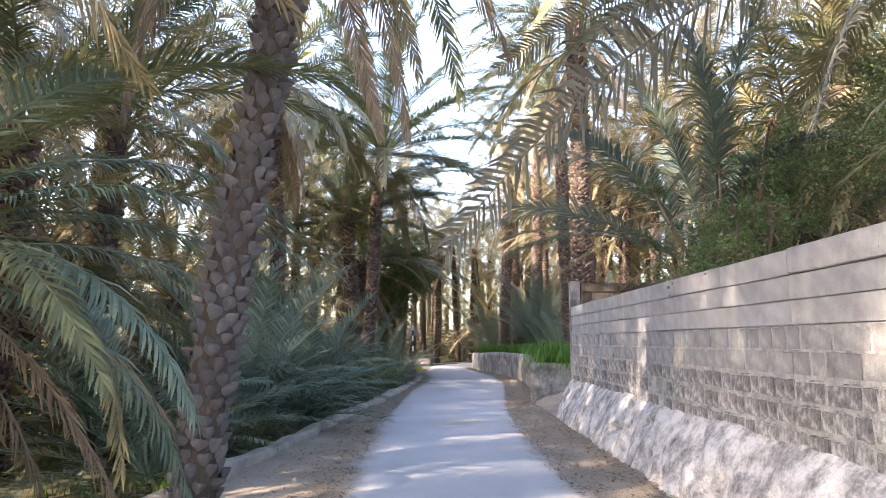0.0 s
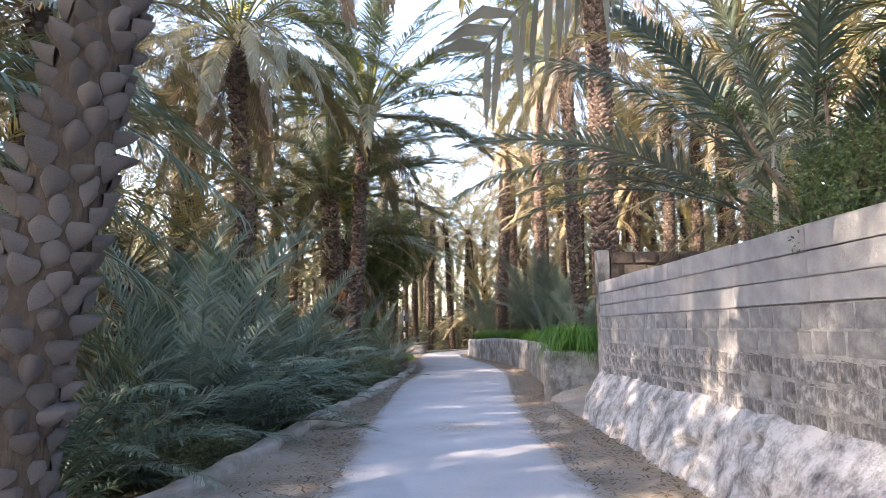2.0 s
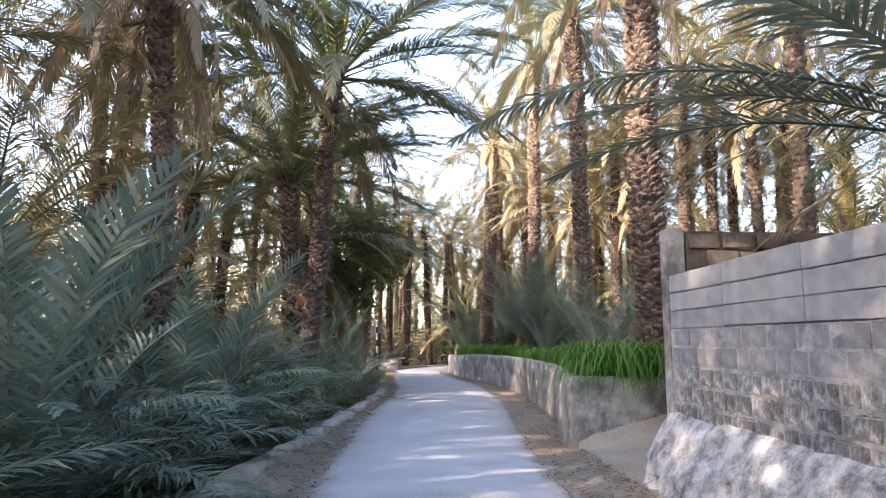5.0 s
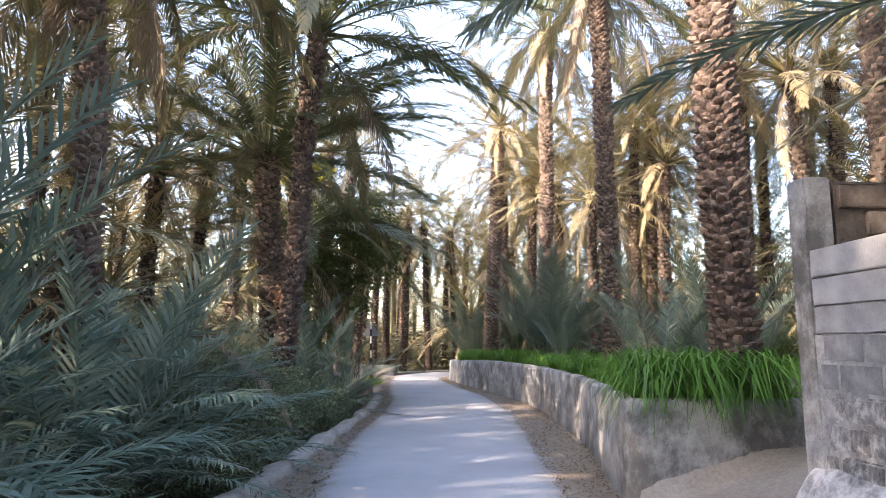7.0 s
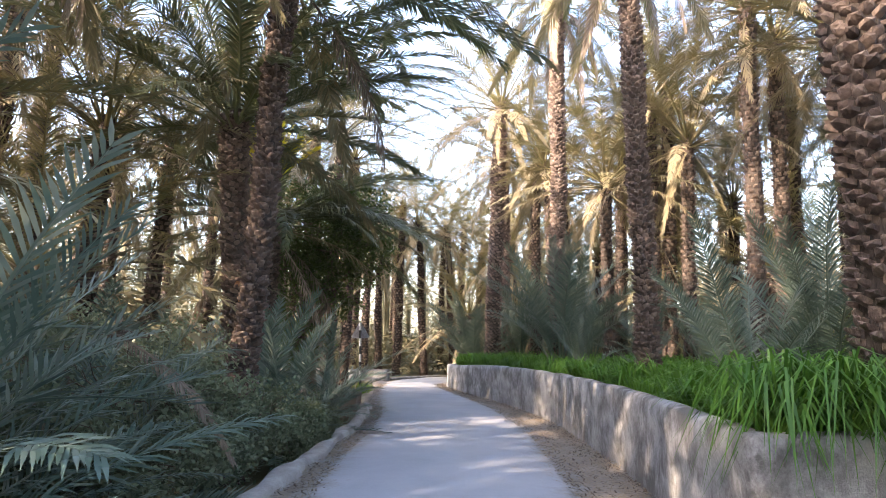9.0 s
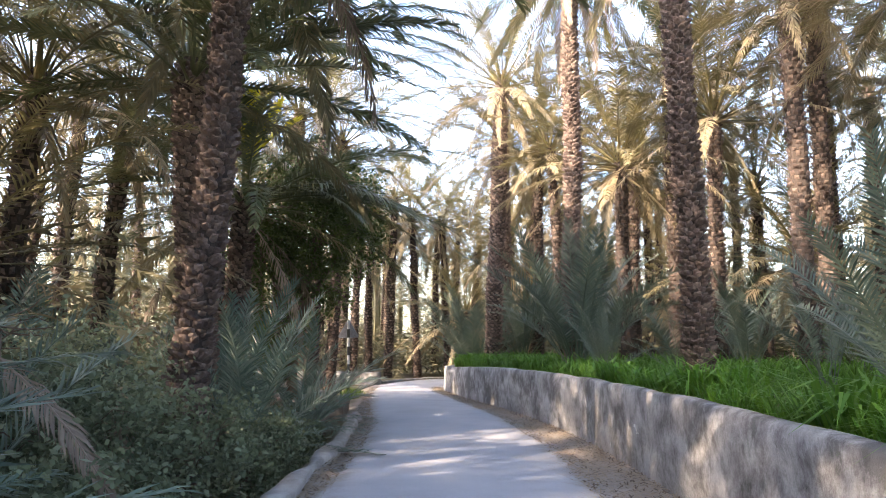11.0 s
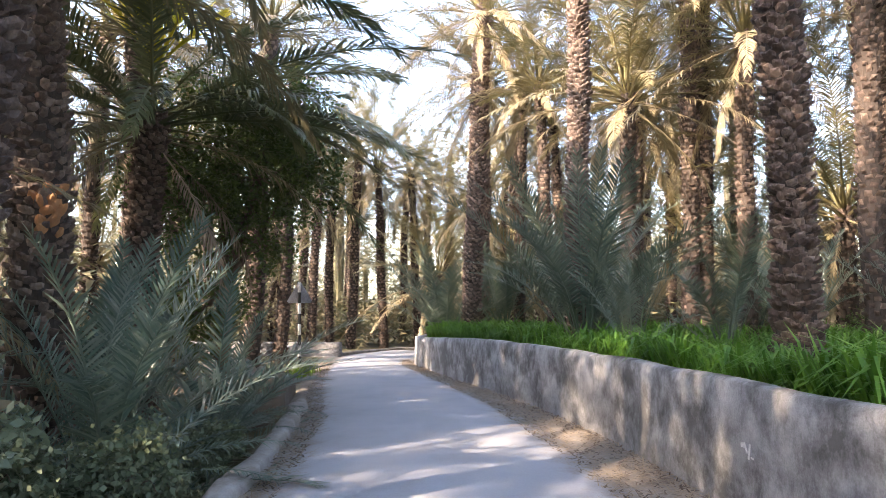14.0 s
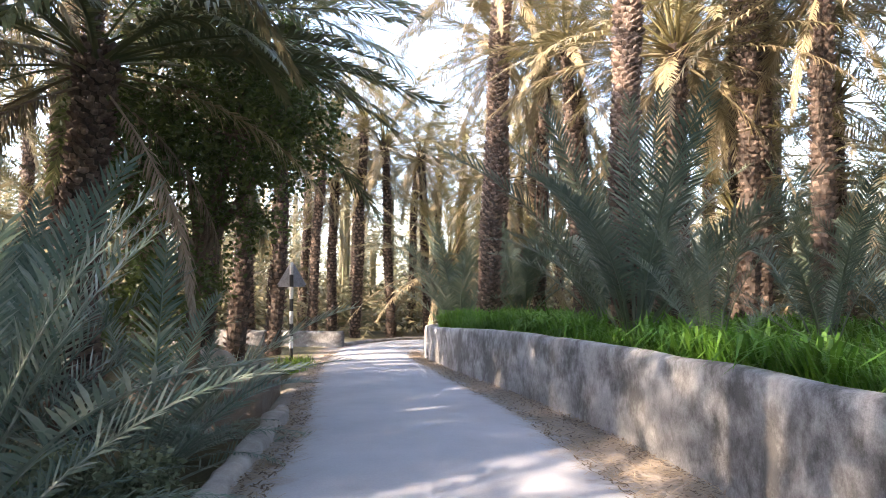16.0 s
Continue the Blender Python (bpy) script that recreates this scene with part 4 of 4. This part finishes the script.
# ---- broadleaf growth ----
def foliage(name, label, category, at, trunk_h, blobs, leaf, count, material, seed, limbs=7, trunk_r=0.12, kind=""):
    """A tree or shrub: tapered trunk, limbs to each clump, and many small leaves round them."""
    rnd = random.Random(seed)
    ob = new(name)
    ob.matrix_basis = pose(*at)
    tagged(ob, label, category)
    vs, fs = [], []

    def limb(a, b, ra, rb):
        n = 5
        ax = (b - a).normalized()
        s = ax.orthogonal().normalized()
        u = ax.cross(s)
        base = len(vs)
        for j in range(n + 1):
            q = a.lerp(b, j / n) + (s * math.sin(j * 2.1 + a.x) + u * math.cos(j * 1.7)) * 0.05 * (0 < j < n)
            r = ra + (rb - ra) * j / n
            for i in range(6):
                w = 2 * math.pi * i / 6
                vs.append(q + s * r * math.cos(w) + u * r * math.sin(w))
            if j:
                for i in range(6):
                    fs.append((base + (j - 1) * 6 + i, base + (j - 1) * 6 + (i + 1) % 6, base + j * 6 + (i + 1) % 6, base + j * 6 + i))

    fork = Vector((0, 0, trunk_h))
    limb(Vector((0, 0, -0.2)), fork, trunk_r, trunk_r * 0.7)
    for bx, by, bz, br in blobs:
        c = Vector((bx, by, bz))
        limb(fork, c, trunk_r * 0.5, trunk_r * 0.12)
        for _ in range(limbs):
            d = Vector((rnd.gauss(0, 1), rnd.gauss(0, 1), rnd.gauss(0, 0.8))).normalized()
            limb(c - d * br * 0.1, c + d * br * rnd.uniform(0.6, 1.05), trunk_r * 0.14, 0.004)
    piece("trunk", mesh_of("trunk", vs, fs, WOOD, True), ob)
    lv, lf = [], []
    tot = sum(b[3] ** 2 for b in blobs)
    for bx, by, bz, br in blobs:
        n = int(count * br * br / tot)
        twigs = [Vector((rnd.gauss(0, 1), rnd.gauss(0, 1), rnd.gauss(0, 0.85))).normalized() * br * rnd.uniform(0.45, 1.1) for _ in range(max(12, n // 45))]
        for _ in range(n):
            q = Vector((bx, by, bz)) + rnd.choice(twigs) + Vector((rnd.gauss(0, 1), rnd.gauss(0, 1), rnd.gauss(0, 1))) * br * 0.13
            d = Vector((rnd.gauss(0, 1), rnd.gauss(0, 1), rnd.gauss(-0.2, 0.7))).normalized()
            s = d.orthogonal().normalized()
            s = (s * math.cos(1) + d.cross(s) * math.sin(rnd.uniform(-3, 3))).normalized()
            l = leaf * rnd.uniform(0.6, 1.3)
            b = len(lv)
            lv += [q, q + d * l * 0.5 + s * l * 0.28, q + d * l, q + d * l * 0.5 - s * l * 0.28]
            lf.append((b, b + 1, b + 2, b + 3))
    if count:
        piece("crown", mesh_of("crown", lv, lf, material), ob, label="crown of many small leaves")
    return ob


sprays = random.Random(33)
BUSH = [(-0.2, -0.3, 2.5, 0.62), (0.2, -1.5, 2.9, 0.7), (0.3, 0.7, 2.7, 0.6), (-0.55, -1.2, 2.2, 0.45), (-0.9, -0.2, 2.0, 0.32), (0.5, -2.6, 3.2, 0.7), (0.6, -0.6, 3.4, 0.6), (-0.95, -1.0, 1.95, 0.25), (-0.85, -1.9, 2.1, 0.28)]
BUSH += [(sprays.uniform(-0.9, 0.8), sprays.uniform(-3.0, 1.2), sprays.uniform(2.3, 3.9), sprays.uniform(0.15, 0.3)) for _ in range(16)]
foliage("bush", "dense green small-leaved bush hanging over the block wall", "bush", (3.9, 8.3, 0.35), 1.2, BUSH, 0.036, 40000, LEAF_BUSH, 31)
foliage("tree", "dark-leaved broad tree among the palms", "tree", (-2.9, 31.5, -0.1), 2.4,
        [(0.6, -0.4, 4.6, 1.4), (-0.4, 0.2, 5.6, 1.6), (1.0, 0.6, 6.2, 1.3), (0.6, 0.2, 3.3, 0.9), (-0.8, -0.6, 4.0, 1.2), (-0.4, -0.3, 2.2, 1.0), (1.5, 0.4, 4.9, 1.0), (-0.9, 0.0, 1.3, 0.8)], 0.105, 30000, LEAF_TREE, 32, trunk_r=0.18)
for i, (x, y, s) in enumerate([(-2.7, 17.6, 1.0), (-2.5, 20.0, 1.1), (-3.7, 19.6, 1.6), (-2.1, 22.4, 0.8), (-4.4, 21.5, 1.7), (-1.9, 25.4, 0.5)]):
    foliage("shrub", "tangled grey-green shrub along the ditch", "shrub", (x, y, height(x, y)), 0.3 * s,
            [(0, 0, 0.8 * s, 0.6 * s), (0.4 * s, 0.5 * s, 1.0 * s, 0.5 * s), (-0.4 * s, -0.4 * s, 1.2 * s, 0.55 * s), (0.2 * s, -0.5 * s, 0.6 * s, 0.45 * s)], 0.066, 11000, LEAF_SHRUB, 50 + i, trunk_r=0.04)


# ---- road sign ----
sign = new("road_sign")
sign.matrix_basis = pose(-1.63, 35.2, height(-1.63, 35.2), 0, -1.5, 0)
tagged(sign, "black and white banded post with a triangular sign seen from behind", "road sign")
for k in range(9):
    bm = bmesh.new()
    bmesh.ops.create_cone(bm, cap_ends=True, segments=14, radius1=0.045, radius2=0.045, depth=0.29, matrix=Matrix.Translation((0, 0, 0.145 + 0.29 * k - 0.05)))
    part("band", bm, PAINT_BLACK if k % 2 else PAINT_WHITE, sign, "black painted band" if k % 2 else "white painted band")
bm = bmesh.new()
tri = [Vector((-0.37, 0.055, 1.98)), Vector((0.37, 0.055, 1.98)), Vector((0, 0.055, 2.62))]
bm.faces.new([bm.verts.new(v) for v in tri])
bmesh.ops.bevel(bm, geom=bm.verts[:], offset=0.05, segments=3, affect="VERTICES")
ex = bmesh.ops.extrude_face_region(bm, geom=bm.faces[:])
bmesh.ops.translate(bm, verts=[v for v in ex["geom"] if isinstance(v, bmesh.types.BMVert)], vec=(0, 0.006, 0))
part("sign_plate", bm, SIGN_BACK, sign, "bare grey back of a triangular plate")


# ---- loose and small things ----
def lump(name, label, category, at, size, material, seed, rough=0.18, cube=False):
    """A boulder or a block of earth, uneven all over."""
    bm = bmesh.new()
    if cube:
        bmesh.ops.create_cube(bm, size=2)
        bmesh.ops.subdivide_edges(bm, edges=bm.edges[:], cuts=7, use_grid_fill=True)
    else:
        bmesh.ops.create_icosphere(bm, subdivisions=4, radius=1)
    for v in bm.verts:
        n = noise.noise(v.co * 1.1 + Vector((seed, 0, 0))) + 0.45 * noise.noise(v.co * 3.1 + Vector((0, seed, 0))) + 0.2 * noise.noise(v.co * 8)
        v.co = Vector((v.co.x * size[0], v.co.y * size[1], v.co.z * size[2])) * (1 + rough * n)
    ob = part(name, bm, material, None)
    ob.matrix_basis = pose(*at, 0, 0, seed * 37)
    ob.data.polygons.foreach_set("use_smooth", [True] * len(ob.data.polygons))
    return tagged(ob, label, category)


lump("boulder", "pale rounded boulder beside the path", "boulder", (-3.1, 33.2, 0.15), (0.75, 0.6, 0.5), ROCK, 2)
lump("boulder", "low flat-topped boulder beside the sign post", "boulder", (-2.3, 33.9, 0.0), (0.5, 0.4, 0.3), ROCK, 5)
bank = lump("earth_bank", "block of eroded brown earth above the ditch", "earth bank", (-1.95, 30.4, -0.15), (0.6, 0.9, 0.42), EARTH, 0, 0.10, True)
lump("earth_bank", "crumbling brown earth bank at the ditch's end", "earth bank", (-2.9, 31.6, -0.15), (0.8, 0.9, 0.36), EARTH, 0, 0.16, True)

fallen = new("palm_log")
fallen.matrix_basis = look((-4.4, 16.9, -0.2), (-3.3, 16.4, 0.5)) @ pose(0, 0, 0, 180, 0, 0)
tagged(fallen, "leaning cut palm log with a pale orange end", "log")
log_me, log_c, log_r = trunk_mesh(1.25, 0.12, 0.10, (0.0, 0, 0.03), 91, BARK_BROWN, dz=0.09, per=6, bw=0.12, bh=0.12, bo=0.04)
piece("bark", log_me, fallen)
bm = bmesh.new()
bmesh.ops.create_cone(bm, cap_ends=True, segments=16, radius1=0.11, radius2=0.10, depth=0.06, matrix=Matrix.Translation((0, 0, 1.42)))
part("cut_end", bm, CUT_WOOD, fallen, "pale orange cut end")

dead = foliage("dead_shrub", "tangle of bare dry branches beside the ditch", "dead shrub", (-3.6, 18.9, height(-3.6, 18.9)), 0.9,
               [(0.3, -0.2, 1.5, 0.6), (-0.4, 0.2, 1.9, 0.7), (-0.8, -0.4, 1.4, 0.6), (0.1, 0.5, 2.2, 0.5)], 0.05, 0, LEAF_DRY, 95, limbs=16, trunk_r=0.09)
for k, (x, y, a) in enumerate([(-3.3, 18.5, 250), (-3.9, 18.3, 215), (-3.0, 20.9, 200)]):
    place = Matrix.Translation((x + 3.6, y - 18.9, 2.25 - 0.3 * k)) @ pose(0, 0, 0, 22, 8, a) @ Matrix.Diagonal((0.62, 0.62, 0.62, 1))
    piece("caught_frond", FR["dead"][k], dead, place, "dry grey palm frond caught in the branches")

pole = new("wooden_pole")
pole.matrix_basis = pose(3.6, 9.4, 0.35, 0, 2, 0)
tagged(pole, "short pale wooden pole with a side stub behind the wall", "pole")
for nm, m, l in (("shaft", pose(0, 0, 1.6), 3.2), ("stub", pose(0.09, 0, 2.85, 0, 125, 0), 0.32)):
    bm = bmesh.new()
    bmesh.ops.create_cone(bm, cap_ends=True, segments=10, radius1=0.035, radius2=0.028, depth=l, matrix=m)
    part(nm, bm, PALE_WOOD, pole)

# white chalk strokes on the garden wall
strokes = []
for k, (dy, dz, w, h, r) in enumerate([(0.0, 0.0, 0.02, 0.17, 12), (0.07, 0.03, 0.018, 0.12, -25), (0.13, 0.05, 0.07, 0.05, 0), (-0.06, -0.06, 0.05, 0.018, 10)]):
    y = 22.2 + dy * 0.7
    x = line(y, PLANTER) - 0.045
    strokes.append(box_bm(-0.004, -w * 0.3, -h * 0.35, 0.004, w * 0.3, h * 0.35, m=pose(x, y, 0.56 + dz * 0.7, r, 0, 0)))
mark = new("chalk_mark")
mark.matrix_basis = Matrix.Identity(4)
tagged(mark, "scrawled white chalk mark on the garden wall", "chalk mark")
for bm in strokes:
    part("stroke", bm, CHALK, mark)

# bright weeds and roadside tufts
for k, (x, y, n, h) in enumerate([(-3.4, 8.3, 60, 0.42), (-4.1, 6.6, 50, 0.3), (-1.55, 34.6, 140, 0.4), (-1.35, 35.9, 90, 0.3), (-2.9, 10.2, 60, 0.25)]):
    tuft = [(x + rnd.gauss(0, 0.13), y + rnd.gauss(0, 0.13), height(x, y)) for _ in range(n)]
    blades("weed_tuft", "small bright green tuft of weeds", "weeds", tuft, h, 0.012, WEED, 100 + k)
for i, (x, y, s) in enumerate([(-3.1, 11.2, 0.7), (-2.9, 14.3, 0.75), (-2.3, 16.4, 0.6), (-1.75, 23.4, 0.45)]):
    foliage("shrub", "low grey-green shrub among young palms", "shrub", (x, y, height(x, y)), 0.25 * s,
            [(0, 0, 0.6 * s, 0.6 * s), (0.3 * s, 0.5 * s, 0.7 * s, 0.5 * s), (-0.3 * s, -0.4 * s, 0.8 * s, 0.5 * s)], 0.045, 6000, LEAF_SHRUB, 150 + i, trunk_r=0.03)
foliage("bush", "bright yellow-green bushes in the sunlit grove", "bush", (11.2, 28.0, height(11.2, 28.0)), 0.4,
        [(0, 0, 0.9, 0.8), (1.2, 0.6, 1.0, 0.9), (-1.0, 0.5, 0.7, 0.7), (2.3, 0.2, 0.8, 0.8)], 0.07, 9000, LEAF_BUSH, 160, trunk_r=0.05)


# ---- blocks of the wall, one by one ----
def block_mesh(l, h, d, seed, bevel=0.008):
    rnd = random.Random(seed)
    bm = box_bm(0, 0, 0, d, l, h, bevel)
    for v in bm.verts:
        v.co += Vector((rnd.uniform(-0.7, 0.7), rnd.uniform(-0.6, 0.6), rnd.uniform(-0.6, 0.6))) * bevel
    me = bpy.data.meshes.new("block")
    bm.to_mesh(me)
    bm.free()
    return me


SMOOTH_BLOCKS = [block_mesh(1.2, 0.186, 0.06, s, 0.004) for s in range(4)]
CAP_BLOCKS = [block_mesh(1.2, 0.2, 0.19, 10 + s, 0.006) for s in range(3)]
MID_BLOCKS = [block_mesh(l, 0.182, 0.06, 60 + s) for s, l in enumerate((0.17, 0.19, 0.38, 0.38))]
ROUGH_BLOCKS = [block_mesh(l, 0.168, 0.05, 20 + s, 0.014) for s, l in enumerate((0.12, 0.165, 0.18, 0.24, 0.37))]
DARK_SHADED_BLOCKS = [block_mesh(0.36, 0.168, 0.05, 40 + s) for s in range(4)]
LENGTHS = {me: max(v.co.y for v in me.vertices) for me in MID_BLOCKS + ROUGH_BLOCKS}
for pl, mt in ((SMOOTH_BLOCKS, BLOCK_MAT), (CAP_BLOCKS, BLOCK_MAT), (MID_BLOCKS, BLOCK_WORN), (ROUGH_BLOCKS, BLOCK_ROUGH), (DARK_SHADED_BLOCKS, BLOCK_DARK_SHADED)):
    for me in pl:
        me.materials.append(mt)
rnd = random.Random(70)
for k in range(8):
    z = 0.75 + 0.195 * k
    y = WEND - 0.208 - (0.0 if k > 4 else 0.05 * (k % 3))
    while y > 1.4:
        me = rnd.choice(CAP_BLOCKS if k == 7 else SMOOTH_BLOCKS if k > 4 else MID_BLOCKS if k > 2 else ROUGH_BLOCKS)
        y -= 1.199 if k > 4 else LENGTHS[me] + 0.02
        if k == 1 and HOLE[0] - 0.35 < y < HOLE[1]:
            y = HOLE[0] if y > HOLE[0] else y
            continue
        proud = 0.004 if k > 4 else 0.005 if k > 2 else 0.012
        m = pose(WX - proud + rnd.uniform(-0.003, 0.003), y + 0.004, z + 0.006 + rnd.uniform(-0.004, 0.004), rnd.uniform(-0.6, 0.6) if k < 5 else 0, rnd.uniform(-0.4, 0.4), rnd.uniform(-0.4, 0.4) if k < 5 else 0)
        piece("block", me, wall_east, m)
# return wall's blocks, in the same shade-darkened colour
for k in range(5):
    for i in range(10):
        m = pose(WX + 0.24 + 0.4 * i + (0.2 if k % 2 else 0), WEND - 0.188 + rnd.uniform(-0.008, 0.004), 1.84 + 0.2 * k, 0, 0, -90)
        piece("block", rnd.choice(DARK_SHADED_BLOCKS), wall_return, m)
